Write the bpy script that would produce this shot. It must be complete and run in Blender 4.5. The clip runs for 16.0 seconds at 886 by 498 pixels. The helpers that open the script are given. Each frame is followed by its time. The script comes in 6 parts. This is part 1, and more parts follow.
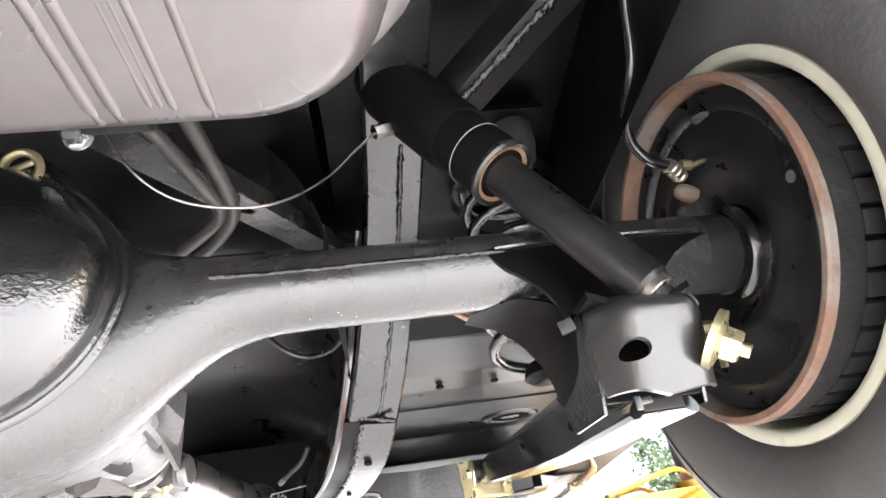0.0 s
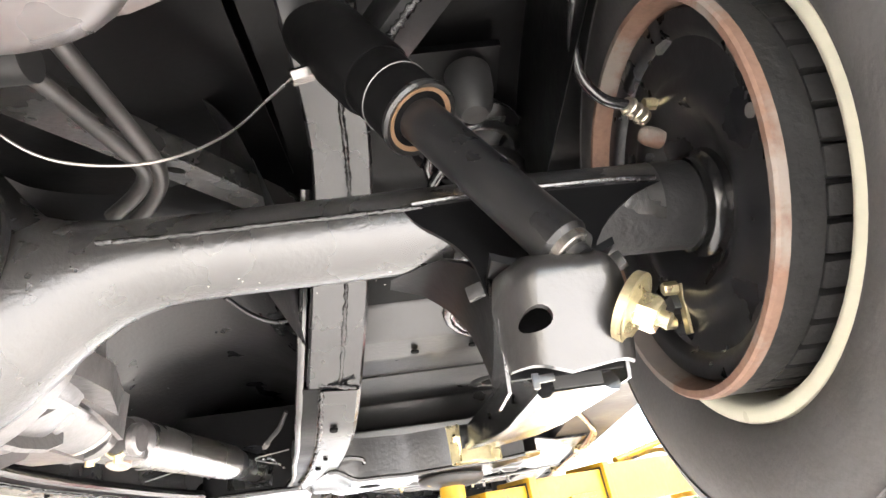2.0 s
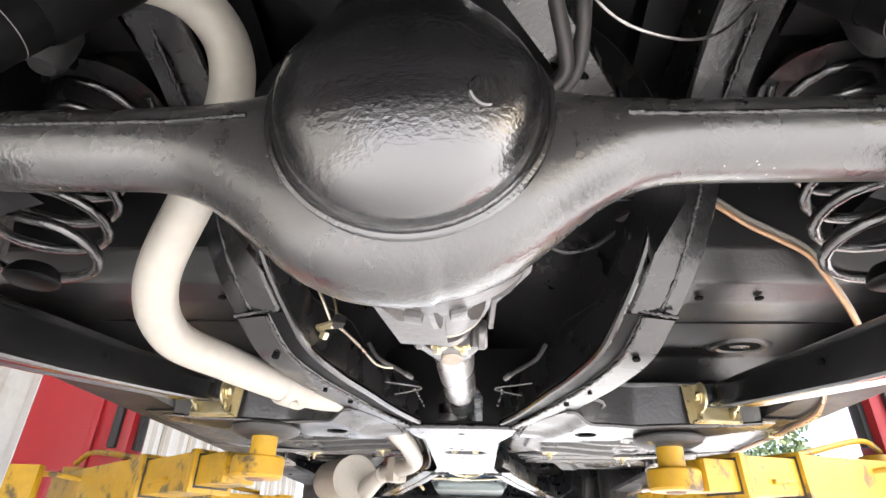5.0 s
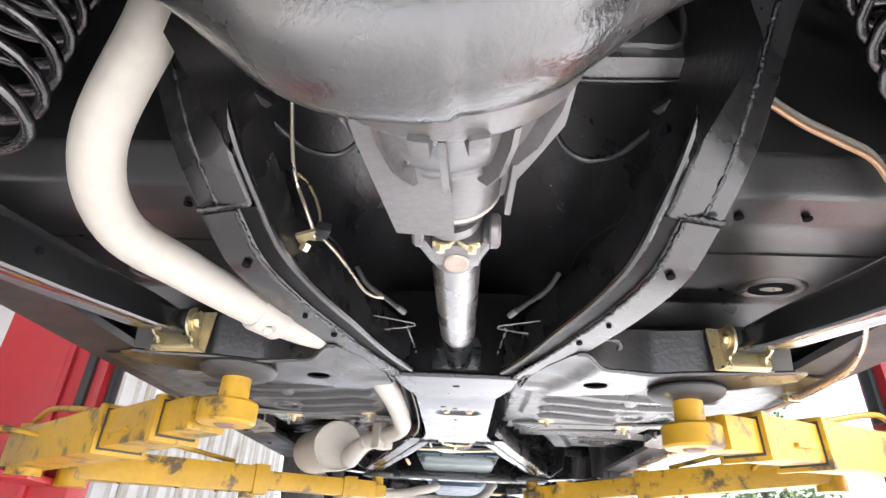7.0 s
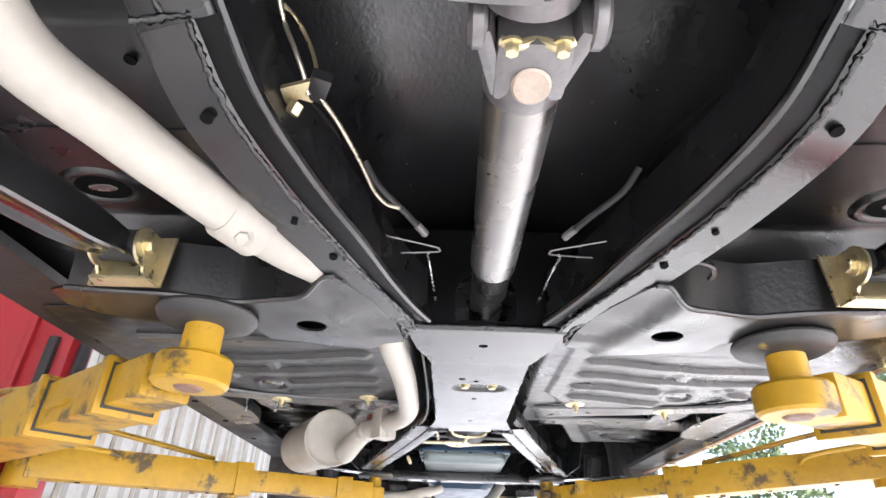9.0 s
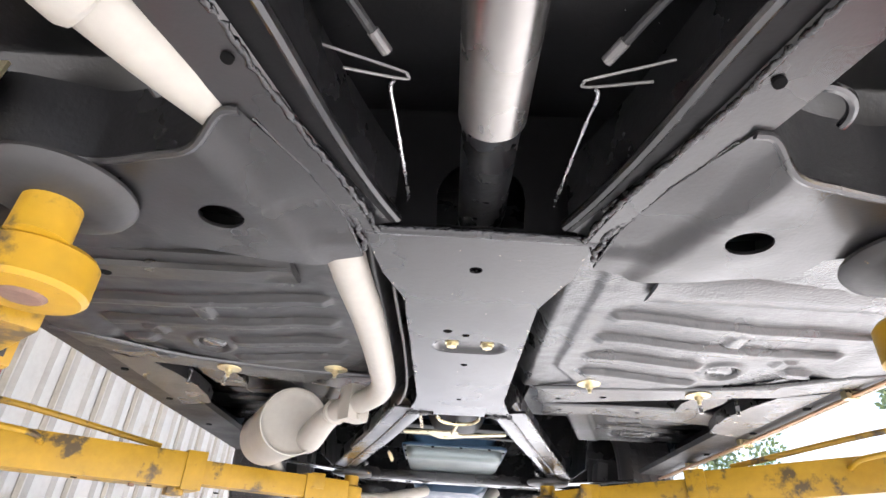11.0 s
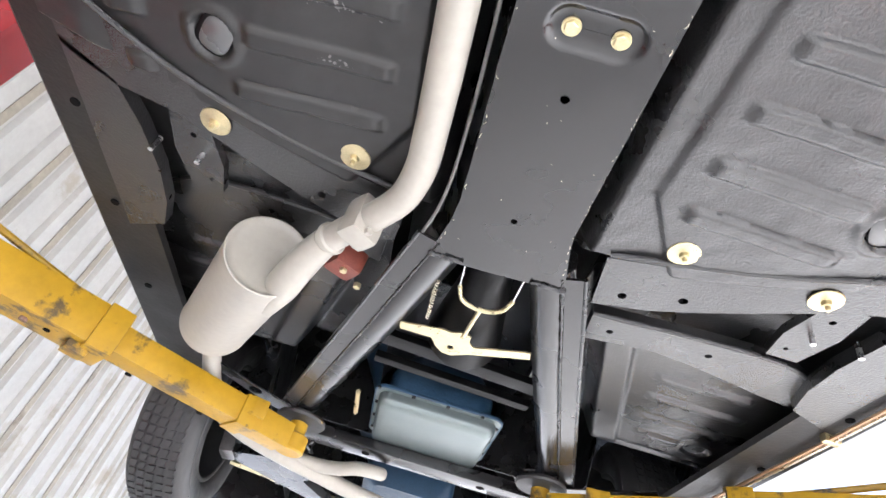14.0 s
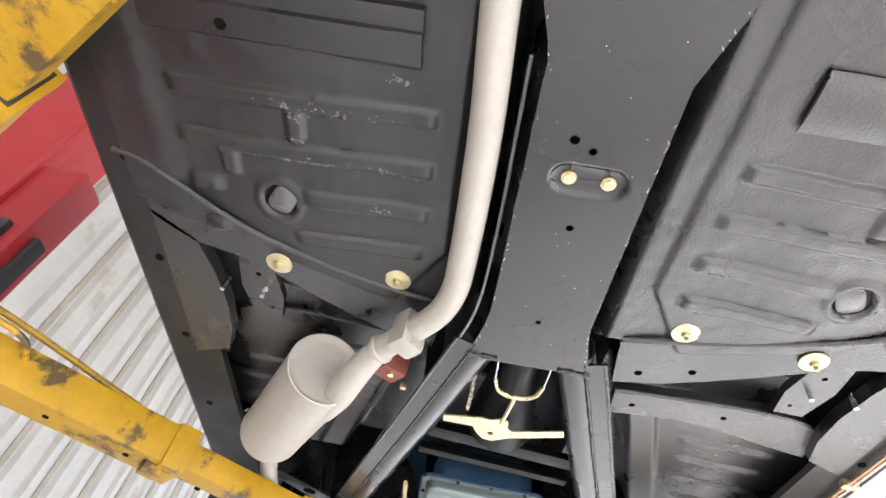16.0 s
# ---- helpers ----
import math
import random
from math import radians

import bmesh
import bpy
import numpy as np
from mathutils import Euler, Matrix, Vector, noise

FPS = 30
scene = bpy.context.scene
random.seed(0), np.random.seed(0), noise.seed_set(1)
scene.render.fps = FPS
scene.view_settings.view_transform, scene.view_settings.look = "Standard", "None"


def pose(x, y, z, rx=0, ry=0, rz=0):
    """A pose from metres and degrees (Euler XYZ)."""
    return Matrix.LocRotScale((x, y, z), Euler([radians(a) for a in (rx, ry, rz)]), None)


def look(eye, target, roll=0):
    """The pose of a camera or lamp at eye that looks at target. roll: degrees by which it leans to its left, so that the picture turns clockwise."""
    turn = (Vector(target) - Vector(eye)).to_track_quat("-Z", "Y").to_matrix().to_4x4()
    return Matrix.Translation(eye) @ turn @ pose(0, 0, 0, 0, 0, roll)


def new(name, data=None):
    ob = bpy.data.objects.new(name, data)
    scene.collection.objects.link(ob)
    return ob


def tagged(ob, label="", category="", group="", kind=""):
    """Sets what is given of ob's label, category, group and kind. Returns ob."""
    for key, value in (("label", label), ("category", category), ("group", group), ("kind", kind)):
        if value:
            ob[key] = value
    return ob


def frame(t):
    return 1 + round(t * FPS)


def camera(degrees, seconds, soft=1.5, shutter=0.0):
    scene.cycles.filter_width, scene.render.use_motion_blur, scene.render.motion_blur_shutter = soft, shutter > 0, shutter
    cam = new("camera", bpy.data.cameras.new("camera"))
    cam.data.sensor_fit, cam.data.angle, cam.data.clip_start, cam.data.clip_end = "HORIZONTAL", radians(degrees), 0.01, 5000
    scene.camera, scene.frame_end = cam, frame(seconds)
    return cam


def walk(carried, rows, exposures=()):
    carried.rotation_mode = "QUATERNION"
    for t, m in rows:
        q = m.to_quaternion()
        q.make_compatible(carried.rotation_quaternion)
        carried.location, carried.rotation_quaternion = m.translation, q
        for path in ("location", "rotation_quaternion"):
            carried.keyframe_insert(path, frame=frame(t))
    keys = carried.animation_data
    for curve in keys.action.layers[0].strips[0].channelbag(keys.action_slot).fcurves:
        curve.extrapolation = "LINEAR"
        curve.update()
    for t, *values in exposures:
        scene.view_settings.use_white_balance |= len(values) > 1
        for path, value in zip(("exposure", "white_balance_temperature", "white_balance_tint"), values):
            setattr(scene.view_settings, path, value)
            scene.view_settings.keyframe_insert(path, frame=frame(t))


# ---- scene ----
cam = camera(76.4, 16.0)
PATH = [
    (0, (0.323, -0.482, 1.544), (0.556, 1.19, 2.616), -9.7),
    (0.5, (0.377, -0.453, 1.563), (0.657, 1.237, 2.596), -13.1),
    (1, (0.458, -0.433, 1.568), (0.663, 1.283, 2.575), -12.6),
    (1.5, (0.464, -0.437, 1.563), (0.609, 1.3, 2.544), -10.8),
    (2, (0.438, -0.433, 1.559), (0.521, 1.315, 2.526), -8.1),
    (2.5, (0.362, -0.433, 1.537), (0.367, 1.327, 2.486), -4.7),
    (3, (0.22, -0.475, 1.513), (0.163, 1.293, 2.446), -1.5),
    (3.5, (0.132, -0.454, 1.493), (0.025, 1.31, 2.428), 0.7),
    (4, (0.11, -0.404, 1.484), (-0.025, 1.346, 2.443), 1.2),
    (4.2, (0.094, -0.409, 1.486), (-0.042, 1.333, 2.459), 1.2),
    (6.3, (0.0, -0.413, 1.444), (-0.077, 1.352, 2.381), 2.6),
    (6.5, (0.0, -0.364, 1.436), (-0.082, 1.401, 2.373), 2.7),
    (7, (0.013, -0.236, 1.428), (-0.068, 1.528, 2.367), 2.8),
    (7.5, (0.02, -0.148, 1.425), (-0.055, 1.614, 2.369), 2.6),
    (8, (-0.011, -0.061, 1.425), (-0.065, 1.696, 2.38), 2.2),
    (8.5, (-0.04, -0.007, 1.418), (-0.076, 1.743, 2.386), 1.9),
    (9, (-0.051, 0.047, 1.409), (-0.1, 1.794, 2.382), 2.3),
    (9.2, (-0.054, 0.083, 1.407), (-0.103, 1.827, 2.385), 2.5),
    (11.3, (-0.023, 0.435, 1.412), (-0.074, 2.164, 2.417), 3.9),
    (11.5, (-0.033, 0.482, 1.413), (-0.082, 2.211, 2.417), 3.7),
    (12, (-0.053, 0.566, 1.416), (-0.104, 2.3, 2.411), 3.2),
    (12.5, (-0.056, 0.622, 1.424), (-0.169, 2.362, 2.403), 5.0),
    (13, (-0.036, 0.727, 1.426), (-0.226, 2.42, 2.472), 10.5),
    (13.5, (-0.063, 0.889, 1.312), (-0.194, 2.504, 2.485), 15.4),
    (14, (-0.082, 0.957, 1.114), (-0.12, 2.481, 2.409), 17.4),
    (14.5, (-0.068, 0.878, 1.046), (0.059, 2.296, 2.45), 14.7),
    (15, (-0.018, 0.853, 1.043), (0.192, 2.21, 2.497), 12.1),
    (15.5, (-0.055, 0.823, 1.047), (0.037, 2.177, 2.516), 12.6),
    (16, (-0.142, 0.793, 1.034), (-0.257, 2.145, 2.504), 13.8),
]
walk(cam, [(t, look(eye, target, roll)) for t, eye, target, roll in PATH],
     [(0, 2.8, 6600, 10), (0.6, 3.0, 6850, 10), (1.5, 3.12, 7100, 10), (2.5, 2.92, 6950, 10), (3.3, 2.62, 6900, 10), (6.5, 2.27, 6500, 11), (9, 2.15, 6400, 12), (12, 2.2, 6500, 13), (14, 2.25, 6300, 11), (15, 2.2, 6150, 10), (15.5, 2.2, 6300, 10), (16, 2.15, 6500, 10)])

# ---- light ----
world = bpy.data.worlds.new("world")
scene.world = world
world.use_nodes = True
wn = world.node_tree
sky = wn.nodes.new("ShaderNodeTexSky")
sky.sky_type, sky.sun_disc = "NISHITA", False
sky.sun_elevation, sky.sun_rotation = radians(38), radians(112)
sky.air_density, sky.dust_density = 1.0, 3.0
wn.nodes["Background"].inputs[1].default_value = 0.15
wn.links.new(sky.outputs[0], wn.nodes["Background"].inputs[0])
sun_data = bpy.data.lights.new("sun", "SUN")
sun_data.energy, sun_data.angle, sun_data.color = 5.0, radians(18), (1.0, 0.985, 0.985)
sun = new("sun", sun_data)
sun.matrix_world = look((7.1, -2.9, 6.0), (0, 0, 0))


# ---- materials ----
def material(name, base, rough=0.5, metal=0.0, vary=0.15, scale=8.0, bump=0.0, bump_scale=60.0, second=None, patch=0.5, patch_scale=3.0, coat=0.0, rough_vary=0.1, detail=4.0, spec=0.5):
    """A surface with colour and gloss varied at two scales; second: a colour that shows in patches (wear, dust, stains)."""
    m = bpy.data.materials.new(name)
    m.use_nodes = True
    t = m.node_tree
    b = t.nodes["Principled BSDF"]
    tc = t.nodes.new("ShaderNodeTexCoord")
    def noise_node(sc, det=4.0, ro=0.55):
        n = t.nodes.new("ShaderNodeTexNoise")
        n.inputs["Scale"].default_value, n.inputs["Detail"].default_value, n.inputs["Roughness"].default_value = sc, det, ro
        t.links.new(tc.outputs["Object"], n.inputs["Vector"])
        return n
    n1, n2 = noise_node(scale, detail), noise_node(scale * 9)
    mix = t.nodes.new("ShaderNodeMix")
    mix.data_type = "RGBA"
    dark = [c * (1 - vary) for c in base]
    light = [min(1, c * (1 + vary)) for c in base]
    mix.inputs[6].default_value, mix.inputs[7].default_value = (*dark, 1), (*light, 1)
    add = t.nodes.new("ShaderNodeMath")
    add.operation, add.inputs[1].default_value = "MULTIPLY_ADD", 0.6
    t.links.new(n1.outputs["Fac"], add.inputs[0])
    half = t.nodes.new("ShaderNodeMath")
    half.operation, half.inputs[1].default_value = "MULTIPLY", 0.4
    t.links.new(n2.outputs["Fac"], half.inputs[0])
    t.links.new(half.outputs[0], add.inputs[2])
    ramp = t.nodes.new("ShaderNodeMapRange")
    ramp.inputs[1].default_value, ramp.inputs[2].default_value = 0.3, 0.7
    t.links.new(add.outputs[0], ramp.inputs[0])
    t.links.new(ramp.outputs[0], mix.inputs[0])
    colour = mix.outputs[2]
    if second:
        n3 = noise_node(patch_scale, 8.0, 0.65)
        edge = t.nodes.new("ShaderNodeMapRange")
        edge.inputs[1].default_value, edge.inputs[2].default_value = patch, patch + 0.08
        t.links.new(n3.outputs["Fac"], edge.inputs[0])
        mix2 = t.nodes.new("ShaderNodeMix")
        mix2.data_type = "RGBA"
        mix2.inputs[7].default_value = (*second, 1)
        t.links.new(edge.outputs[0], mix2.inputs[0])
        t.links.new(colour, mix2.inputs[6])
        colour = mix2.outputs[2]
    t.links.new(colour, b.inputs["Base Color"])
    rr = t.nodes.new("ShaderNodeMapRange")
    rr.inputs[1].default_value, rr.inputs[2].default_value = 0.3, 0.7
    rr.inputs[3].default_value, rr.inputs[4].default_value = max(0.03, rough - rough_vary), min(1, rough + rough_vary)
    t.links.new(n1.outputs["Fac"], rr.inputs[0])
    t.links.new(rr.outputs[0], b.inputs["Roughness"])
    b.inputs["Metallic"].default_value = metal
    b.inputs["Coat Weight"].default_value = coat
    b.inputs["Specular IOR Level"].default_value = spec
    b.inputs["Coat Roughness"].default_value = 0.12
    if bump:
        nb = noise_node(bump_scale, 3.0)
        bp = t.nodes.new("ShaderNodeBump")
        bp.inputs["Strength"].default_value, bp.inputs["Distance"].default_value = bump, 0.004
        t.links.new(nb.outputs["Fac"], bp.inputs["Height"])
        t.links.new(bp.outputs[0], b.inputs["Normal"])
        if coat:
            t.links.new(bp.outputs[0], b.inputs["Coat Normal"])
    return m


REAR_BLACK = material("matt black rear floor coating", (0.006, 0.0059, 0.0059), 0.36, bump=0.12, bump_scale=150, scale=6, second=(0.012, 0.0117, 0.0113), patch=0.6, coat=0.1, spec=0.85)
AXLE_BLACK = material("gloss black paint on castings", (0.008, 0.008, 0.0085), 0.2, bump=0.2, bump_scale=210, scale=14, rough_vary=0.05, coat=1.0, spec=1.0)
ARM_BLACK = material("smooth gloss black paint", (0.008, 0.008, 0.0085), 0.2, bump=0.03, bump_scale=120, scale=14, rough_vary=0.04, coat=0.6, spec=0.8)
SILL_BLACK = material("dull black sill coating", (0.009, 0.0088, 0.0088), 0.5, bump=0.25, bump_scale=120, scale=8, spec=0.5)
# darker than the car's own black: shade put into the colour of recessed parts
SHADE_BLACK = material("black paint darkened for shade", (0.0022, 0.0022, 0.0025), 0.42, bump=0.1, bump_scale=90, scale=8, spec=0.18)
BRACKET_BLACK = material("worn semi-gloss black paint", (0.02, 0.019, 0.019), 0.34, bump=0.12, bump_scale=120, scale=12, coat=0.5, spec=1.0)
DRUM_BLACK = material("dull black drum casting", (0.016, 0.0158, 0.0165), 0.55, vary=0.3, scale=30, bump=0.4, bump_scale=90, spec=0.4)
BACKING_BLACK = material("satin black pressed plate", (0.011, 0.0112, 0.0125), 0.32, vary=0.3, scale=18, bump=0.12, bump_scale=40, coat=0.2, spec=0.55)
SHOCK_BLACK = material("smooth satin black tube paint", (0.009, 0.009, 0.0095), 0.34, scale=20, coat=0.1, spec=0.45)
SLEEVE_RUBBER = material("matt black sleeve rubber", (0.004, 0.004, 0.0042), 0.55, vary=0.2, scale=20, bump=0.1, spec=0.07)
VENT_GREY = material("dull grey vent tube", (0.06, 0.057, 0.055), 0.42, 0.3, vary=0.15, scale=20)
HOLE = material("dark hole", (0.003, 0.003, 0.003), 0.9, spec=0.1)
HOUSING_BLACK = material("brushed gloss black paint", (0.024, 0.0232, 0.0228), 0.28, bump=0.17, bump_scale=170, scale=14, rough_vary=0.07, coat=0.35, spec=1.0)
WELD_BLACK = material("black painted weld", (0.004, 0.004, 0.0045), 0.2, bump=0.7, bump_scale=200, scale=14, coat=0.5, spec=0.5)
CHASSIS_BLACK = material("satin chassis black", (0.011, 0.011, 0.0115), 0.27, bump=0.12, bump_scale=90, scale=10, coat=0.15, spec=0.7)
FLOOR_SMOOTH = material("smooth satin black floor coating", (0.014, 0.0137, 0.0136), 0.36, bump=0.14, bump_scale=60, scale=6, second=(0.022, 0.0215, 0.021), patch=0.62, coat=0.06, spec=0.6)
FLOOR_BLACK = material("pebbled black floor coating", (0.014, 0.0139, 0.0142), 0.3, bump=0.35, bump_scale=210, scale=6, second=(0.026, 0.0255, 0.025), patch=0.62, coat=0.48, spec=0.75)
TUNNEL_BLACK = material("smooth black tunnel coating", (0.006, 0.006, 0.0066), 0.33, bump=0.18, bump_scale=120, coat=0.2, spec=0.7)
PLATE_BLACK = material("satin black steel plate", (0.009, 0.0086, 0.0088), 0.27, bump=0.05, bump_scale=200, scale=5, coat=0.35, spec=0.6)
EXHAUST = material("silver heat paint", (0.345, 0.325, 0.285), 0.5, 0.1, vary=0.1, scale=7, bump=0.06, bump_scale=30, second=(0.5, 0.43, 0.36), patch=0.66, patch_scale=4)
TANK = material("galvanised tank steel", (0.15, 0.138, 0.137), 0.3, 0.65, vary=0.12, scale=5, bump=0.05, bump_scale=14, second=(0.18, 0.15, 0.142), patch=0.56)
CAST = material("bare cast steel", (0.17, 0.165, 0.165), 0.36, 0.65, vary=0.2, scale=16, bump=0.3, bump_scale=60, second=(0.17, 0.155, 0.14), patch=0.62, patch_scale=10)
RIM_STEEL = material("pale rusty steel", (0.36, 0.3, 0.25), 0.45, 0.5, vary=0.2, scale=60, bump=0.2)
SHAFT = material("bare steel tube", (0.27, 0.258, 0.245), 0.27, 0.9, vary=0.12, scale=9, rough_vary=0.06, second=(0.2, 0.185, 0.17), patch=0.6, patch_scale=7)
ZINC = material("yellow zinc plating", (0.6, 0.52, 0.32), 0.33, 0.85, vary=0.2, scale=40)
BRIGHT = material("bright plated steel", (0.7, 0.7, 0.7), 0.25, 0.95, vary=0.1, scale=40)
LINE = material("steel brake line", (0.55, 0.5, 0.4), 0.3, 0.9, vary=0.1, scale=40)
RUST = material("rust brown drum edge", (0.17, 0.1, 0.072), 0.75, 0.1, vary=0.3, scale=20, bump=0.3, second=(0.2, 0.17, 0.15), patch=0.5, patch_scale=7)
RIM = material("cream white wheel paint", (0.62, 0.61, 0.5), 0.35, vary=0.06, scale=10, second=(0.5, 0.45, 0.33), patch=0.68, patch_scale=12)
RUBBER = material("tyre rubber", (0.085, 0.083, 0.083), 0.55, vary=0.2, scale=30, bump=0.15, bump_scale=120, second=(0.1, 0.095, 0.09), patch=0.58)
PALE_RUBBER = material("scuffed pale rubber", (0.15, 0.148, 0.145), 0.6, vary=0.3, scale=60)
DARK_RUBBER = material("dark tyre rubber", (0.03, 0.03, 0.031), 0.5, vary=0.2, scale=30, bump=0.15, bump_scale=120)
# front rim colour carries the shading inside the wheel
SHADED_RIM = material("wheel paint darkened for shade", (0.03, 0.03, 0.03), 0.5, vary=0.3, scale=14, bump=0.1)
DUST_RUBBER = material("soft black rubber", (0.02, 0.02, 0.02), 0.6, vary=0.2, scale=30)
YELLOW = material("worn yellow lift paint", (0.36, 0.205, 0.008), 0.42, vary=0.2, scale=5, bump=0.12, bump_scale=60, second=(0.075, 0.05, 0.022), patch=0.545, patch_scale=11)
RED = material("red lift paint", (0.3, 0.014, 0.02), 0.38, vary=0.1, scale=3, second=(0.2, 0.02, 0.02), patch=0.68)
GREY_PAD = material("grey steel lift pad", (0.16, 0.155, 0.15), 0.5, 0.4, vary=0.2, scale=14, bump=0.15)
LIFT_PAD = material("grey rubber lift pad", (0.027, 0.0265, 0.026), 0.5, vary=0.2, scale=14, bump=0.15, second=(0.4, 0.25, 0.03), patch=0.66, patch_scale=22)
PLUG = material("glossy dark plug", (0.14, 0.14, 0.14), 0.25, 0.5, vary=0.1, scale=20)
WALL_BEIGE = material("stained beige strip", (0.2, 0.18, 0.15), 0.6, vary=0.25, scale=3, second=(0.12, 0.1, 0.08), patch=0.58, patch_scale=2)
WALL_WHITE = material("white corrugated sheet", (0.29, 0.286, 0.28), 0.5, vary=0.12, scale=2, second=(0.23, 0.212, 0.185), patch=0.58, patch_scale=1.6)
CONCRETE = material("pale workshop concrete", (0.62, 0.62, 0.62), 0.7, vary=0.12, scale=1.2, bump=0.1, bump_scale=40, second=(0.3, 0.29, 0.28), patch=0.62, patch_scale=0.7)
PAN = material("brushed pan steel", (0.17, 0.2, 0.2), 0.38, 0.6, vary=0.06, scale=9, bump=0.02)
ENGINE_BLUE = material("dark blue engine paint", (0.02, 0.05, 0.09), 0.4, vary=0.3, scale=20, bump=0.3)
FOLIAGE = material("tree leaves", (0.11, 0.15, 0.06), 0.6, vary=0.4, scale=3)
BARK = material("tree bark", (0.14, 0.1, 0.07), 0.8, vary=0.3, scale=9, bump=0.4)
BRONZE = material("bronze bushing", (0.45, 0.28, 0.17), 0.4, 0.6, vary=0.2, scale=30)
OIL_RED = material("red pump casting", (0.2, 0.05, 0.035), 0.5, vary=0.3, scale=25)


# ---- building helpers ----
V = Vector
MIRROR = [False]


def mesh_of(bm, name, smooth=True, sharp=35):
    if MIRROR[0]:
        bm.transform(Matrix.Diagonal((-1, 1, 1, 1)))
        bmesh.ops.reverse_faces(bm, faces=bm.faces[:])
    bmesh.ops.recalc_face_normals(bm, faces=bm.faces[:]) if len(bm.faces) < 20000 else None
    me = bpy.data.meshes.new(name)
    bm.to_mesh(me)
    bm.free()
    if smooth:
        me.shade_smooth()
        me.set_sharp_from_angle(angle=radians(sharp))
    return me


def thing(name, label, category, place=(0, 0, 0), group="", kind=""):
    x, y, z = place
    ob = new(name)
    ob.empty_display_size = 0.05
    ob.location = (-x if MIRROR[0] else x, y, z)
    return tagged(ob, label, category, group, kind)


def part(name, bm, mat, parent=None, label="", smooth=True, sharp=35):
    ob = new(name, mesh_of(bm, name, smooth, sharp))
    ob.data.materials.append(mat)
    if parent is not None:
        ob.parent = parent
        if parent.type == "EMPTY":
            ob.matrix_parent_inverse = Matrix.Translation(parent.location).inverted()
    return tagged(ob, label)


def solid(name, bm, mat, label, category, group="", kind="", smooth=True, sharp=35):
    ob = part(name, bm, mat, None, label, smooth, sharp)
    return tagged(ob, label, category, group, kind)


def rings(loops, caps=True, closed=False, bm=None):
    """A skin over loops of points that all have the same count."""
    bm = bm or bmesh.new()
    vs = [[bm.verts.new(p) for p in loop] for loop in loops]
    n = len(vs[0])
    pairs = list(zip(vs, vs[1:])) + ([(vs[-1], vs[0])] if closed else [])
    for a, b in pairs:
        for i in range(n):
            bm.faces.new((a[i], a[(i + 1) % n], b[(i + 1) % n], b[i]))
    if caps and not closed:
        bm.faces.new(vs[0][::-1])
        bm.faces.new(vs[-1])
    return bm


def smooth_path(points, step=6):
    """A Catmull-Rom curve through the points."""
    p = [V(q) for q in points]
    p = [p[0] * 2 - p[1]] + p + [p[-1] * 2 - p[-2]]
    out = []
    for a, b, c, d in zip(p, p[1:], p[2:], p[3:]):
        for k in range(step):
            t = k / step
            out.append(0.5 * ((2 * b) + (c - a) * t + (2 * a - 5 * b + 4 * c - d) * t * t + (3 * b - a - 3 * c + d) * t ** 3))
    return out + [p[-2]]


def frames_along(points):
    """Tangent, side and up for each point, turned as little as possible."""
    out, up = [], None
    for i, q in enumerate(points):
        t = (points[min(i + 1, len(points) - 1)] - points[max(i - 1, 0)]).normalized()
        if up is None:
            ref = V((0, 0, 1)) if abs(t.z) < 0.9 else V((1, 0, 0))
        else:
            ref = up
        side = t.cross(ref).normalized()
        up = side.cross(t).normalized()
        out.append((t, side, up))
    return out


def tube(points, r, n=14, step=6, bm=None, caps=True, rough=0.0):
    """A round bar or pipe along a curve; r: one radius or one for each given point."""
    pts = smooth_path(points, step) if step > 1 else [V(q) for q in points]
    if isinstance(r, (int, float)):
        rr = [r] * len(pts)
    else:
        rr = list(np.interp(np.linspace(0, 1, len(pts)), np.linspace(0, 1, len(r)), r))
    loops = []
    for q, (t, s, u), a in zip(pts, frames_along(pts), rr):
        loops.append([q + (s * math.cos(k * math.tau / n) + u * math.sin(k * math.tau / n)) * (a * (1 + rough * random.uniform(-1, 1))) for k in range(n)])
    return rings(loops, caps, bm=bm)


def rod(a, b, r, r2=None, n=16, bm=None):
    return tube([a, b], [r, r if r2 is None else r2], n, 1, bm)


def revolve(profile, centre, axis, n=40, bm=None, closed=False, caps=False):
    """Turns (radius, height along the axis) pairs round an axis."""
    z = V(axis).normalized()
    ref = V((0, 0, 1)) if abs(z.z) < 0.9 else V((1, 0, 0))
    x = z.cross(ref).normalized()
    y = z.cross(x)
    c = V(centre)
    bm = bm or bmesh.new()
    loops = [[c + z * h + (x * math.cos(k * math.tau / n) + y * math.sin(k * math.tau / n)) * max(r, 1e-4) for k in range(n)] for r, h in profile]
    return rings(loops, caps, closed, bm)


def box(centre, size, turn=(0, 0, 0), bevel=0.0, bm=None, segments=2):
    own = bmesh.new()
    bmesh.ops.create_cube(own, size=1.0)
    own.transform(Matrix.Diagonal((*size, 1)))
    if bevel:
        bmesh.ops.bevel(own, geom=own.edges[:], offset=bevel, segments=segments, affect="EDGES", profile=0.7)
    own.transform(pose(*centre, *turn))
    if bm is None:
        return own
    tmp = bpy.data.meshes.new("tmp")
    own.to_mesh(tmp)
    own.free()
    bm.from_mesh(tmp)
    bpy.data.meshes.remove(tmp)
    return bm


def circle(cx, cy, r, n=20, ry=None):
    return [(cx + r * math.cos(k * math.tau / n), cy + (ry or r) * math.sin(k * math.tau / n)) for k in range(n)]


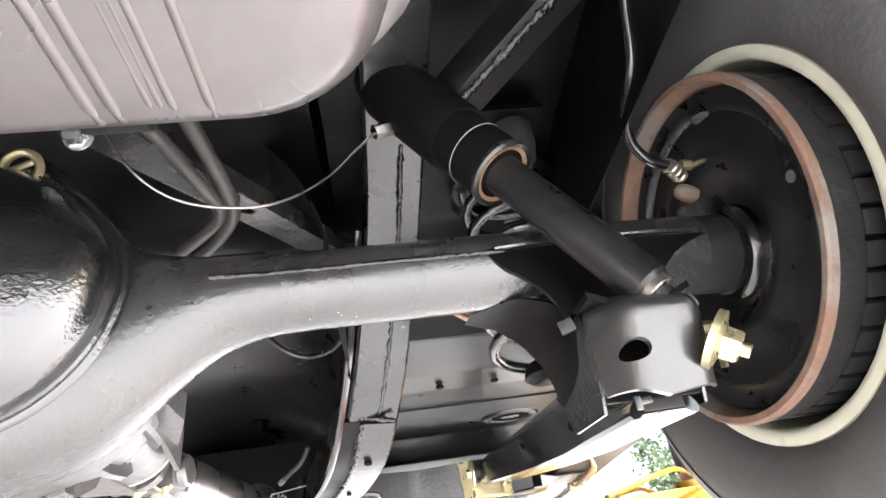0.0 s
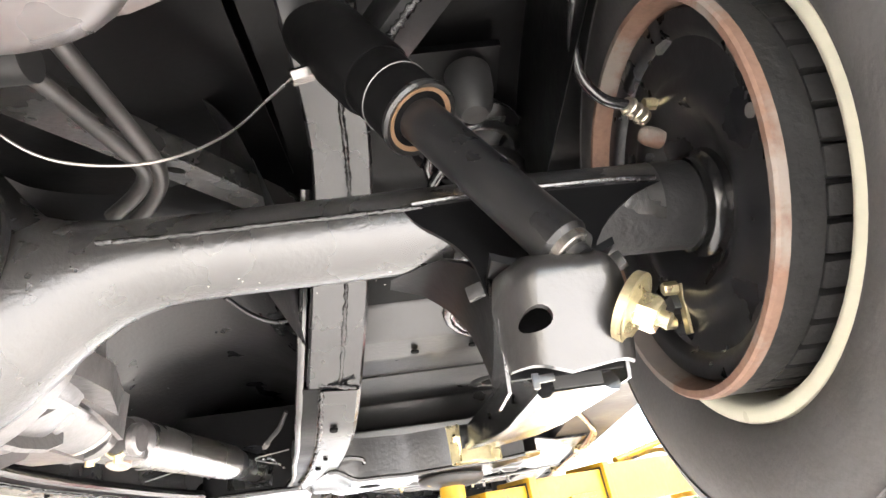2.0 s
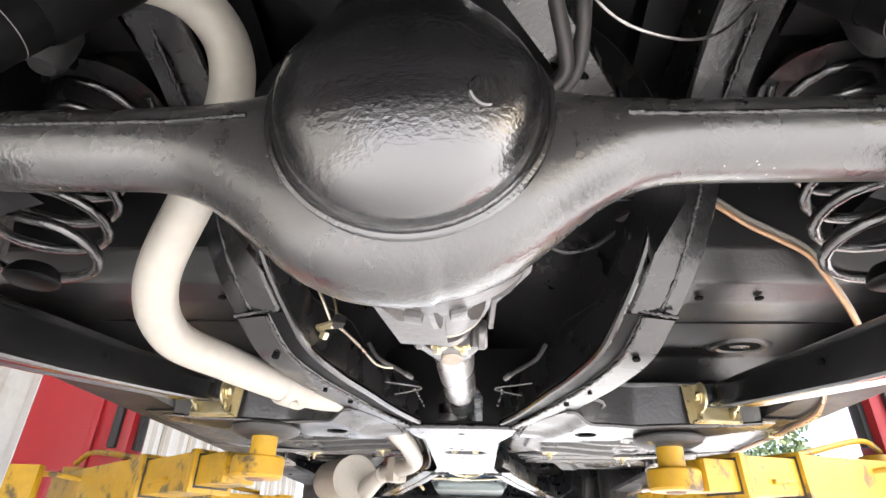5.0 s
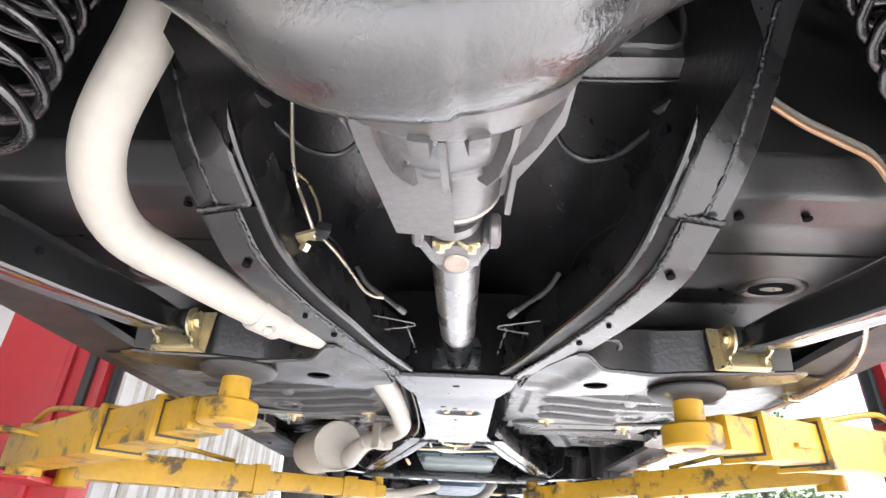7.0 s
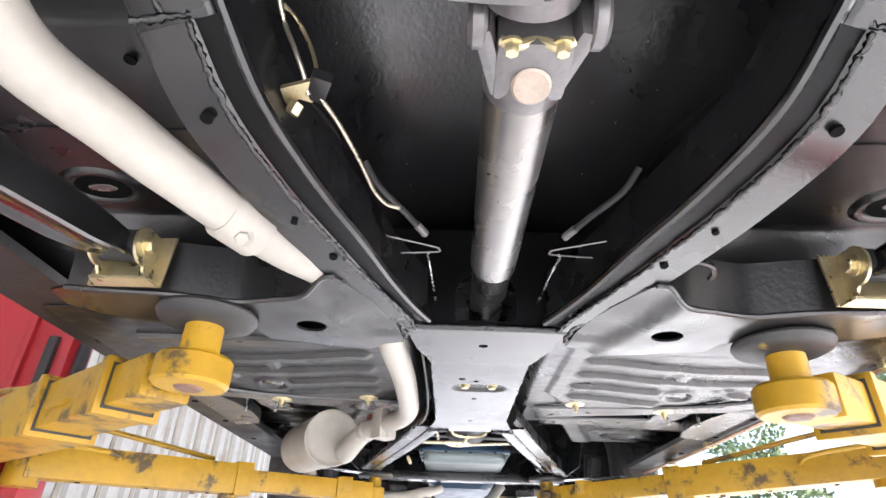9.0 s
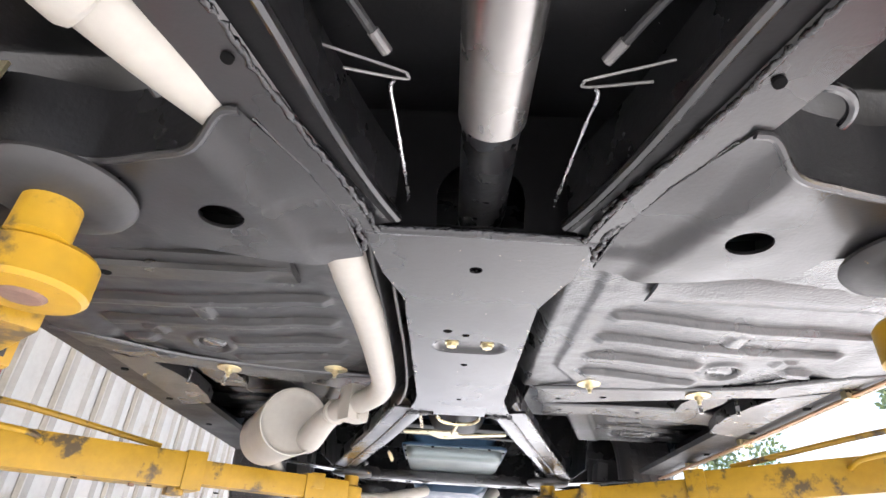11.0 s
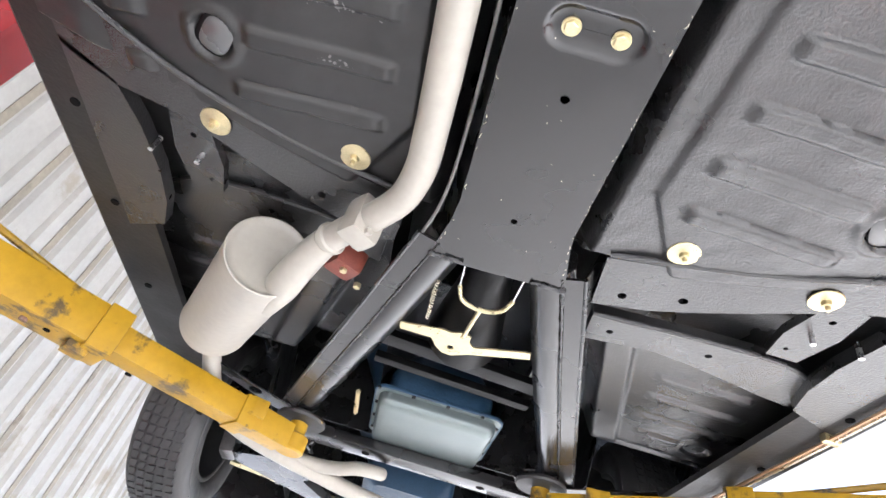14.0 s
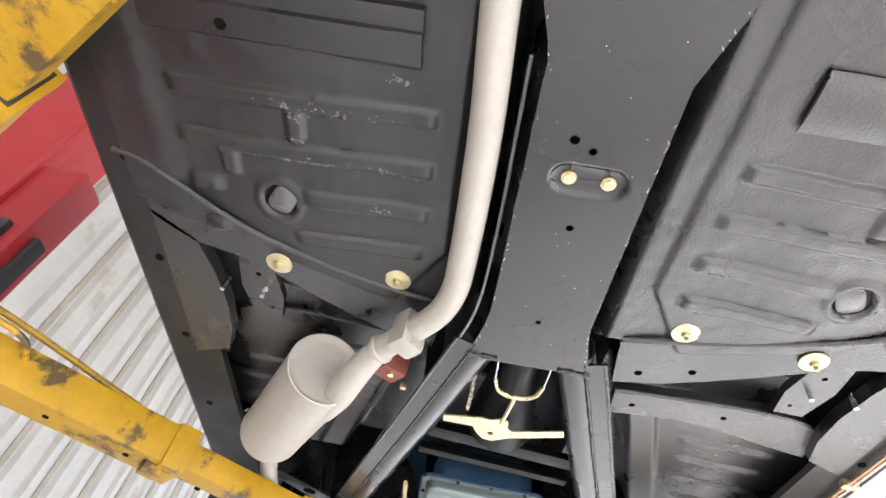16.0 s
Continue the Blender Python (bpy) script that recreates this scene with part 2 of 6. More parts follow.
def plate(outline, thick, holes=(), to=None, bm=None, grid=0.0):
    """A flat sheet with a given outline and real holes; to: takes (u, v, w) to a place, w across the thickness."""
    bm = bm or bmesh.new()
    to = to or (lambda u, v, w: (u, v, w))
    edges, start = [], len(bm.verts)
    for loop in (outline, *holes):
        vs = [bm.verts.new((u, v, 0)) for u, v in loop]
        edges += [bm.edges.new((a, b)) for a, b in zip(vs, vs[1:] + vs[:1])]
    made = bmesh.ops.triangle_fill(bm, use_beauty=True, use_dissolve=False, edges=edges)
    faces = [g for g in made["geom"] if isinstance(g, bmesh.types.BMFace)]
    if grid:
        for axis in (0, 1):
            lo, hi = min(q[axis] for q in outline), max(q[axis] for q in outline)
            n = int((hi - lo) / grid)
            for k in range(1, n + 1):
                at = lo + (hi - lo) * k / (n + 1)
                bmesh.ops.bisect_plane(bm, geom=bm.verts[:] + bm.edges[:] + bm.faces[:], plane_co=(at, 0, 0) if axis == 0 else (0, at, 0), plane_no=(1, 0, 0) if axis == 0 else (0, 1, 0))
        faces = bm.faces[:]
    ext = bmesh.ops.extrude_face_region(bm, geom=faces)
    for g in ext["geom"]:
        if isinstance(g, bmesh.types.BMVert):
            g.co.z += thick
    bm.verts.ensure_lookup_table()
    for v in bm.verts[start:]:
        v.co = V(to(*v.co))
    return bm


def sheet(f, us, vs, thick=0.003, bm=None, off=(0, 0, 1)):
    """A pressed sheet: f(u, v) gives its places; thick: how far the upper side lies above."""
    bm = bm or bmesh.new()
    lo = [[bm.verts.new(f(u, v)) for v in vs] for u in us]
    hi = [[bm.verts.new(V(f(u, v)) + V(off) * thick) for v in vs] for u in us]
    nu, nv = len(us), len(vs)
    for i in range(nu - 1):
        for j in range(nv - 1):
            bm.faces.new((lo[i][j], lo[i + 1][j], lo[i + 1][j + 1], lo[i][j + 1]))
            bm.faces.new((hi[i][j], hi[i][j + 1], hi[i + 1][j + 1], hi[i + 1][j]))
    for i in range(nu - 1):
        for j in (0, nv - 1):
            bm.faces.new((lo[i][j], lo[i + 1][j], hi[i + 1][j], hi[i][j]))
    for j in range(nv - 1):
        for i in (0, nu - 1):
            bm.faces.new((lo[i][j], lo[i][j + 1], hi[i][j + 1], hi[i][j]))
    return bm


def bolt_bm(place, axis, size=0.009, head=0.008, washer=0.0, bm=None):
    """A hex head, with a washer where one is given."""
    bm = bm or bmesh.new()
    revolve([(0.0001, 0), (size, 0), (size, head * 0.85), (size * 0.86, head), (0.0001, head)], place, axis, 6, bm)
    if washer:
        revolve([(0.0001, -0.0005), (washer, -0.0005), (washer, 0.0022), (0.0001, 0.0022)], place, axis, 24, bm)
    return bm


def smoothstep(a, b, x):
    t = min(1, max(0, (x - a) / (b - a)))
    return t * t * (3 - 2 * t)


def both(build):
    """Builds a thing for the right side and, mirrored, for the left."""
    for s in (False, True):
        MIRROR[0] = s
        build(s)
    MIRROR[0] = False


# ---- the workshop ----
def tree(x, y, h, seed):
    rnd = random.Random(seed)
    t = thing("tree", "leafy green tree standing outside the workshop", "tree", (x, y, 0), "trees outside")
    part("trunk", tube([(x, y, -0.2), (x + 0.1, y, h * 0.3), (x - 0.05, y + 0.1, h * 0.62)], [0.22, 0.16, 0.08], 10), BARK, t)
    vs, fs = [], []
    for _ in range(26):
        c = V((x + rnd.gauss(0, h * 0.17), y + rnd.gauss(0, h * 0.17), h * rnd.uniform(0.35, 1.0)))
        rad = h * rnd.uniform(0.08, 0.15)
        for _ in range(150):
            d = V((rnd.gauss(0, 1), rnd.gauss(0, 1), rnd.gauss(0, 0.8)))
            q = c + d.normalized() * rad * rnd.uniform(0.5, 1.0)
            a = V((rnd.gauss(0, 1), rnd.gauss(0, 1), rnd.gauss(0, 1))).normalized() * 0.13
            b = a.cross(V((rnd.gauss(0, 1), rnd.gauss(0, 1), rnd.gauss(0, 1)))).normalized() * 0.07
            k = len(vs)
            vs += [q - a, q + b, q + a, q - b]
            fs.append((k, k + 1, k + 2, k + 3))
    me = bpy.data.meshes.new("crown")
    me.from_pydata(vs, [], fs)
    ob = new("crown", me)
    me.materials.append(FOLIAGE)
    ob.parent = t
    ob.matrix_parent_inverse = Matrix.Translation(t.location).inverted()
    return t


solid("ground", sheet(lambda u, v: (u, v, -0.02), np.linspace(-300, 300, 13), np.linspace(-300, 300, 13), 0.02), CONCRETE, "pale concrete workshop floor and yard", "ground", kind="structure")


def corrugated(u):
    k = (u / 0.3) % 1.0
    return 0.04 * (smoothstep(0.02, 0.1, k) - smoothstep(0.3, 0.38, k))


WX = -3.3
us = [y for i in range(-24, 36) for y in (0.3 * i, 0.3 * i + 0.006, 0.3 * i + 0.03, 0.3 * i + 0.09, 0.3 * i + 0.114)]
solid("wall_west", sheet(lambda u, v: (WX + corrugated(u), u, v), us, [0.0, 1.0, 2.0, 3.0, 4.0, 5.2], 0.002, off=(-1, 0, 0)), WALL_WHITE, "white corrugated metal workshop wall", "wall", kind="structure", sharp=20)
wall = bpy.data.objects["wall_west"]
for i in range(-8, 18):
    part("strip", box((WX + 0.006, 0.6 * i + 0.24, 2.6), (0.004, 0.075, 5.1), bevel=0.001), WALL_BEIGE, wall)
# unseen roof, added to block the sun; its edge sets where sunlit floor begins
solid("roof", sheet(lambda u, v: (u, v, 5.2 + 0.05 * (u + 3.4)), np.linspace(-3.5, 6.8, 5), np.linspace(-3.5, 10.0, 5), 0.03), WALL_WHITE, "pale sheet roof added out of view to keep the sun off the floor", "roof", kind="structure")
for k, (tx, ty, th) in enumerate([(13, 15, 6.5), (17, 11, 7.5), (19, 19, 8), (12, 24, 7), (22, 7, 8)]):
    tree(tx, ty, th, k)


# ---- the two-post lift ----
def slab(a, b, w, h, bevel=0.006, bm=None):
    """A box beam from a to b, w across and h high."""
    a, b = V(a), V(b)
    d = b - a
    yaw = math.degrees(math.atan2(d.y, d.x))
    pitch = -math.degrees(math.atan2(d.z, math.hypot(d.x, d.y)))
    m = (a + b) / 2
    return box(m, (d.length, w, h), (0, pitch, yaw), bevel, bm)


def lift_side(left):
    ox, oy = (0.0, 0.0) if left else (-0.04, -0.36)
    post = thing("car_lift", "tall red steel lift post with scuffed yellow arms under the car", "car lift", (1.7 + ox, 2.03 + oy, 0), "two-post lift")
    part("column", box((1.71 + ox, 2.03 + oy, 1.9), (0.32, 0.2, 3.8), bevel=0.012), RED, post)
    part("flange", box((1.56 + ox, 1.945 + oy, 1.9), (0.03, 0.05, 3.8), bevel=0.008), RED, post)
    carriage = part("carriage", box((1.475 + ox, 2.0 + oy, 1.86), (0.15, 0.13, 0.95), bevel=0.02), RED, post, "red sliding carriage holding the arms")
    part("carriage_plate", slab((1.5 + ox, 2.0 + oy, 1.572), (1.38 + ox, 1.57 if left else 1.7, 1.572), 0.14, 0.02, 0.004), RED, carriage)
    part("carriage_web", slab((1.53 + ox, 2.0 + oy, 1.648), (1.46 + ox, 1.64 if left else 1.72, 1.648), 0.03, 0.14, 0.004), RED, carriage)
    part("cover_box", box((1.345, 1.36, 1.60), (0.1, 0.03, 0.2), bevel=0.006), YELLOW, carriage, "yellow cover plate") if left else None
    part("base_plate", box((1.7 + ox, 2.03 + oy, 0.012), (0.56, 0.5, 0.024), bevel=0.004), RED, post)
    part("bumper", box((1.46 + ox, 1.928 + oy, 1.95), (0.034, 0.03, 0.22), (0, 0, 0), bevel=0.01), DUST_RUBBER, carriage, "black rubber door bumper")
    part("bumper", box((1.394 + ox, 2.0 + oy, 1.95), (0.025, 0.05, 0.22), bevel=0.01), DUST_RUBBER, carriage, "black rubber door bumper")
    if not left:
        for k in range(4):
            part("lettering", box((1.74 + ox + 0.01 * (k % 2), 1.9288 + oy, 2.07 - 0.075 * k), (0.1, 0.002, 0.04), bevel=0.0005), RIM, post, "worn white lettering")
    for name, piv, tip, dz in (("rear", (1.34, 1.60), (0.47, 0.89), 1.645), ("front", (1.33, 1.83) if left else (1.35, 1.98), (0.37, 2.6) if left else (0.345, 2.55), 1.635)):
        up = 0.0 if left else 0.085 if name == "rear" else 0.105
        p, q = V((*piv, dz + up)), V((*tip, dz + (0 if name == "rear" else 0.02)))
        d = (q - p).normalized()
        if name == "rear":
            arm = part("swing_arm", slab(p - d * 0.06, p + d * 0.69, 0.118, 0.106), YELLOW, post, "yellow telescoping arm with scuffed paint")
            part("middle_tube", slab(p + d * 0.6, p + d * 0.965, 0.098, 0.086), YELLOW, arm)
            part("inner_tube", slab(p + d * 0.9, q - d * 0.03, 0.08, 0.066), YELLOW, arm)
            part("rib", slab(p + d * 0.74 + V((-d.y, d.x, 0)) * 0.052 + V((0, 0, -0.012)), p + d * 0.84 + V((-d.y, d.x, 0)) * 0.052 + V((0, 0, -0.012)), 0.012, 0.01, 0.003), YELLOW, arm)
            for at, w, h in ((0.67, 0.128, 0.116), (0.945, 0.108, 0.096)):
                part("collar", slab(p + d * at, p + d * (at + 0.025), w, h, 0.004), YELLOW, arm)
                part("gap", slab(p + d * (at + 0.024), p + d * (at + 0.0256), w - 0.02, h - 0.02, 0.001), DUST_RUBBER, arm)
        else:
            arm = part("swing_arm", slab(p, p + d * 0.66, 0.115, 0.1), YELLOW, post, "long yellow telescoping arm with scuffed paint")
            part("inner_tube", slab(p + d * 0.58, q - d * 0.03, 0.082, 0.07), YELLOW, arm)
            side = V((-d.y, d.x, 0))
            part("tab", box(q - d * 0.16 + side * 0.045 + V((0, 0, 0.02)), (0.05, 0.012, 0.05), (0, 0, math.degrees(math.atan2(d.y, d.x)) + 20), 0.004), YELLOW, arm)
            part("bolt", bolt_bm(p + d * 0.5 + V((0, 0, -0.05)), (0, 0, -1), 0.009, 0.008), RUST, arm)
            part("collar", slab(p + d * 0.62, p + d * 0.68, 0.128, 0.112, 0.004), YELLOW, arm)
            part("gap", slab(p + d * 0.679, p + d * 0.6815, 0.112, 0.098, 0.001), DUST_RUBBER, arm)
            part("lug", box(p + d * 0.62 + V((0, 0, -0.056)), (0.05, 0.05, 0.03), (0, 0, math.degrees(math.atan2(d.y, d.x))), 0.005), YELLOW, arm)
            part("stop", slab(q - d * 0.2, q - d * 0.15, 0.094, 0.082, 0.004), YELLOW, arm)
            for k in range(5):
                c = p + d * (0.15 + 0.2 * k)
                part("hole", revolve([(0.0001, 0), (0.008, 0), (0.008, 0.003), (0.0001, 0.003)], c + V((0, 0, -0.0525)), (0, 0, 1), 12), HOLE, arm)
        part("pivot", rod(p + V((0, 0, -0.075)), p + V((0, 0, 0.075)), 0.05, n=24), YELLOW, arm)
        part("brace", tube([p + V((0.02, 0, 0.09)), p + d * 0.1 + V((0, 0, 0.12)), p + d * 0.55 + V((0, 0, 0.062))], 0.009, 8), YELLOW, arm)
        side = V((-d.y, d.x, 0))
        part("guard", tube([p + side * 0.06 + V((0, 0, 0.05)), p + side * 0.13 + d * 0.05 + V((0, 0, 0.04)), p + side * 0.13 + d * 0.2 + V((0, 0, 0.03)), p + side * 0.055 + d * 0.24 + V((0, 0, 0.02))], 0.008, 8), YELLOW, arm)
        if name == "rear":
            c, c2, b = (V((0.436, 0.858, 0)), V((0.417, 0.822, 0)), 0.0) if left else (V((0.452, 0.885, 0)), V((0.447, 0.87, 0)), -0.006)
            part("head", revolve([(0.0001, 1.618 + b), (0.05, 1.619 + b), (0.055, 1.624 + b), (0.055, 1.658 + b), (0.051, 1.663 + b), (0.0001, 1.668 + b)], c, (0, 0, 1), 32), YELLOW, arm)
            part("pin", revolve([(0.0001, 1.614 + b), (0.018, 1.615 + b), (0.022, 1.6185 + b), (0.0001, 1.622 + b)], c, (0, 0, 1), 20), RUST, arm)
            part("screw_post", revolve([(0.0001, 1.66 + b), (0.028, 1.66 + b), (0.027, 1.70), (0.029, 1.709), (0.0001, 1.709)], c2, (0, 0, 1), 28), YELLOW, arm)
            part("pad", revolve([(0.0001, 1.698), (0.032, 1.698), (0.056, 1.701), (0.068, 1.707), (0.072, 1.714), (0.071, 1.7185), (0.0001, 1.7195)], c2, (0, 0, 1), 36), LIFT_PAD, arm, "round grey lift pad under the frame")
        else:
            c = V((*tip, 0))
            part("head", revolve([(0.0001, 1.625), (0.037, 1.625), (0.042, 1.63), (0.042, 1.672), (0.026, 1.68), (0.026, 1.715), (0.0001, 1.715)], c, (0, 0, 1), 28), YELLOW, arm)
            part("pad", revolve([(0.0001, 1.712), (0.05, 1.712), (0.07, 1.716), (0.074, 1.723), (0.07, 1.731), (0.0001, 1.731)], c, (0, 0, 1), 32), LIFT_PAD, arm, "dark grey lift pad")


both(lift_side)

# ---- the chassis frame ----
RAIL = [(0.375, -0.75, 2.06), (0.372, -0.3, 2.06), (0.362, 0.05, 2.045), (0.352, 0.17, 1.995), (0.332, 0.245, 1.90), (0.316, 0.30, 1.838), (0.298, 0.365, 1.792), (0.279, 0.435, 1.756), (0.252, 0.54, 1.745), (0.222, 0.64, 1.742), (0.185, 0.745, 1.741), (0.145, 0.84, 1.741), (0.118, 0.903, 1.742)]
BOXING = RAIL[6:10] + [(0.188, 0.745, 1.741), (0.156, 0.83, 1.7405), (0.14, 0.885, 1.7405), (0.134, 0.915, 1.7405)]
frame_thing = thing("car_chassis", "black welded X-shaped car chassis frame with boxed rails", "chassis", (0, 0.9, 1.74))


def rail_rings(path, w0, w1, h0, h1, widen=0.0, e=0.004):
    pts = smooth_path(path, 5)
    loops = []
    inner = w0
    for i, q in enumerate(pts):
        t = (pts[min(i + 1, len(pts) - 1)] - pts[max(i - 1, 0)]).normalized()
        s = t.cross(V((0, 0, 1))).normalized()
        u = s.cross(t)
        w0 = inner - widen * smoothstep(0.62, 0.9, q.y)
        loops.append([q + s * a + u * b for a, b in ((w0 + e, h0), (w1 - e, h0), (w1, h0 + e), (w1, h1 - e), (w1 - e, h1), (w0 + e, h1), (w0, h1 - e), (w0, h0 + e))])
    return loops


def offset_path(path, a, b, narrow=0.0):
    pts = smooth_path(path, 5)
    out = []
    for i, q in enumerate(pts):
        t = (pts[min(i + 1, len(pts) - 1)] - pts[max(i - 1, 0)]).normalized()
        s = t.cross(V((0, 0, 1))).normalized()
        out.append(q + s * (a + narrow * smoothstep(0.62, 0.9, q.y)) + s.cross(t) * b)
    return out


def bead(pts, r, name, parent, mat=None, gap=0.004):
    """A lumpy weld along a line, built up in uneven blobs."""
    rnd = random.Random(len(pts) + 7)
    line = [V(q) for q in pts]
    out, rr = [], []
    for a, b in zip(line, line[1:]):
        n = max(1, round((b - a).length / gap))
        for k in range(n):
            out.append(a.lerp(b, k / n) + V((rnd.gauss(0, 1), rnd.gauss(0, 1), rnd.gauss(0, 0.6))) * r * 0.18)
            rr.append(r * rnd.choice((0.7, 0.9, 1.0, 1.15, 1.3)))
    part(name, tube(out, rr, 8, 1, rough=0.15), mat or WELD_BLACK, parent, sharp=80)


def frame_side(left):
    rail = part("rail", rings(rail_rings(RAIL, -0.043, 0.035, 0.004, 0.1, -0.02)), CHASSIS_BLACK, frame_thing)
    front = BOXING
    boxing = part("boxing_plate", rings(rail_rings(front, -0.026, 0.032, -0.002, 0.006, -0.006)), PLATE_BLACK, frame_thing, "satin black boxing plate welded on the rail")
    # flange is darker than the rail to paint in the shaded groove beside the weld
    part("inner_flange", rings(rail_rings(RAIL[6:], -0.056, -0.014, 0.003, 0.02, -0.024, 0.006)), SHADE_BLACK, frame_thing, "black inner flange along the rail")
    part("rail_lip", tube(offset_path(RAIL[3:], -0.052, 0.008, 0.024), 0.0062, 8, 1), ARM_BLACK, frame_thing)
    rnd = random.Random(4)
    bead([q + V((rnd.uniform(-1, 1), rnd.uniform(-1, 1), rnd.uniform(-1, 1))) * 0.0012 for q in smooth_path([tuple(q) for q in offset_path(front, -0.0215, -0.001)[::2]], 5)], 0.0031, "weld_bead", boxing)
    q0 = V(RAIL[6])
    bead([q0 + V((0.027 - 0.056 * k / 12, -0.006 + 0.001 * (k % 2), -0.001 + 0.0009 * k)) for k in range(13)], 0.0036, "weld_bead", boxing)
    bead([q + V((0, 0, -0.0)) for q in offset_path(RAIL[2:7], 0.004, 0.0045)], 0.0034, "weld_bead", rail)
    for hx, hy, hz, hr in ((0.279, 0.43, 1.7515, 0.006), (0.205, 0.665, 1.7385, 0.0052), (0.235, 0.585, 1.7395, 0.004)):
        part("hole", revolve([(0.0001, 0), (hr, 0), (hr, 0.004), (0.0001, 0.004)], (hx, hy, hz - 0.002), (0, 0.2, 1), 14), HOLE, boxing)
    # outrigger that carries the body and rests on the lift pad
    fore = [(0.135, 0.95), (0.181, 0.965), (0.26, 0.95), (0.354, 0.926), (0.362, 0.888), (0.4, 0.874), (0.5, 0.868), (0.6, 0.86), (0.64, 0.83)]
    out = fore + [(0.635, 0.78), (0.6, 0.758), (0.54, 0.754), (0.443, 0.757), (0.4, 0.768), (0.36, 0.778), (0.306, 0.767), (0.262, 0.752), (0.232, 0.722), (0.213, 0.718), (0.19, 0.765), (0.172, 0.8), (0.163, 0.828), (0.147, 0.876)]
    rear_edge = [(0.6, 0.758), (0.54, 0.754), (0.443, 0.757), (0.4, 0.768), (0.36, 0.778), (0.306, 0.767), (0.262, 0.752), (0.232, 0.722), (0.213, 0.718)]
    def lay(u, v, w):
        rise = 0.03 * smoothstep(0.36, 0.46, u) * smoothstep(0.88, 0.96, v)
        crease = np.interp(v, (0.72, 0.8, 0.907, 0.965), (0.255, 0.237, 0.196, 0.181))
        step = 0.0035 * smoothstep(0.918, 0.906, v)
        band = smoothstep(crease + 0.012, crease - 0.014, u) * (0.008 + step) + 0.10 * max(0, crease - 0.014 - u) * smoothstep(0.97, 0.9, v)
        dent = 0.0022 * noise.noise((u * 14, v * 14, 3.0))
        dish = 0.004 * smoothstep(0.055, 0.03, math.hypot(u - 0.272, v - 0.862))
        return (u, v, 1.7215 + w + rise + min(band, 0.0165) + dent - 0.25 * dish + 0.012 * smoothstep(0.5, 0.66, u))
    outrigger = part("outrigger", plate(out, 0.004, [circle(0.272, 0.862, 0.0235, 24, 0.021)], lay, grid=0.012), PLATE_BLACK, frame_thing, "satin black outrigger plate with a round hole", sharp=40)
    fx, fy = [q[0] for q in fore], [q[1] for q in fore]
    part("outrigger_front", sheet(lambda u, v: V(lay(u, float(np.interp(u, fx, fy)), 0.003)) + V((0, -0.004 * v - 0.003, 0.05 * v)), [0.14, 0.181, 0.22, 0.26, 0.3, 0.354, 0.362, 0.4, 0.45, 0.5, 0.6, 0.635], [0, 0.1, 1], 0.003, off=(0, -1, 0)), CHASSIS_BLACK, frame_thing)
    ex, ey = [q[0] for q in rear_edge][::-1], [q[1] for q in rear_edge][::-1]
    part("outrigger_rear", sheet(lambda u, v: (u, float(np.interp(u, ex, ey)) + 0.004 - 0.012 * v, lay(u, float(np.interp(u, ex, ey)), 0.003)[2] + 0.075 * v), np.linspace(0.214, 0.6, 26), [0, 0.1, 1], 0.003, off=(0, 1, 0)), TUNNEL_BLACK, frame_thing, sharp=50)
    part("rolled_edge", tube([lay(u, v + 0.002, 0.001) for u, v in rear_edge], 0.0042, 8, 5), PLATE_BLACK, outrigger)
    part("hole_lip", tube([(0.25 + 0.034 * math.cos(a), 0.708 + 0.028 * math.sin(a), 1.748 - 0.005 * math.sin(a)) for a in np.linspace(-2.9, 0.3, 12)], 0.0045, 8, 2), CHASSIS_BLACK, outrigger)
    bead([lay(u, v, 0.0022) for u, v in ((0.205, 0.73), (0.19, 0.765), (0.172, 0.8), (0.163, 0.828), (0.147, 0.876), (0.139, 0.92), (0.135, 0.947))], 0.0019, "weld_bead", outrigger)
    # heavy weld where rail, outrigger and skid plate meet
    bead([(0.148, 0.862, 1.7415), (0.14, 0.876, 1.741), (0.134, 0.892, 1.74), (0.137, 0.905, 1.738), (0.131, 0.92, 1.737), (0.133, 0.94, 1.734)], 0.0034, "corner_weld", outrigger, gap=0.003)
    part("outrigger_top", sheet(lambda u, v: (u, v, 1.765 + 0.02 * (u - 0.2)), [0.17, 0.4, 0.62], [0.79, 0.9, 0.945], 0.003), TUNNEL_BLACK, frame_thing)
    # front leg of the X
    leg = [(0.098, 1.69, 1.746), (0.135, 1.80, 1.742), (0.2, 2.0, 1.738), (0.3, 2.3, 1.735), (0.375, 2.53, 1.733), (0.42, 2.8, 1.733)]
    leg_part = part("front_leg", rings(rail_rings(leg, -0.05, 0.034, 0.0, 0.085, 0.0, 0.025)), PLATE_BLACK, frame_thing, "satin black front leg with a scalloped weld", sharp=60)
    part("leg_flange", rings(rail_rings(leg[:5], 0.012, 0.052, -0.003, 0.003)), PLATE_BLACK, leg_part)
    bead(offset_path(leg[:5], 0.0125, -0.003), 0.003, "weld_bead", leg_part, gap=0.006)
    part("leg_lip", tube(offset_path(leg[:5], 0.052, 0.0), 0.0042, 8, 1), CHASSIS_BLACK, leg_part)
    bead([V((0.062 + 0.066 * k / 12, 1.712 + 0.002 * (k % 2), 1.741)) for k in range(13)], 0.005, "weld_bead", leg_part)
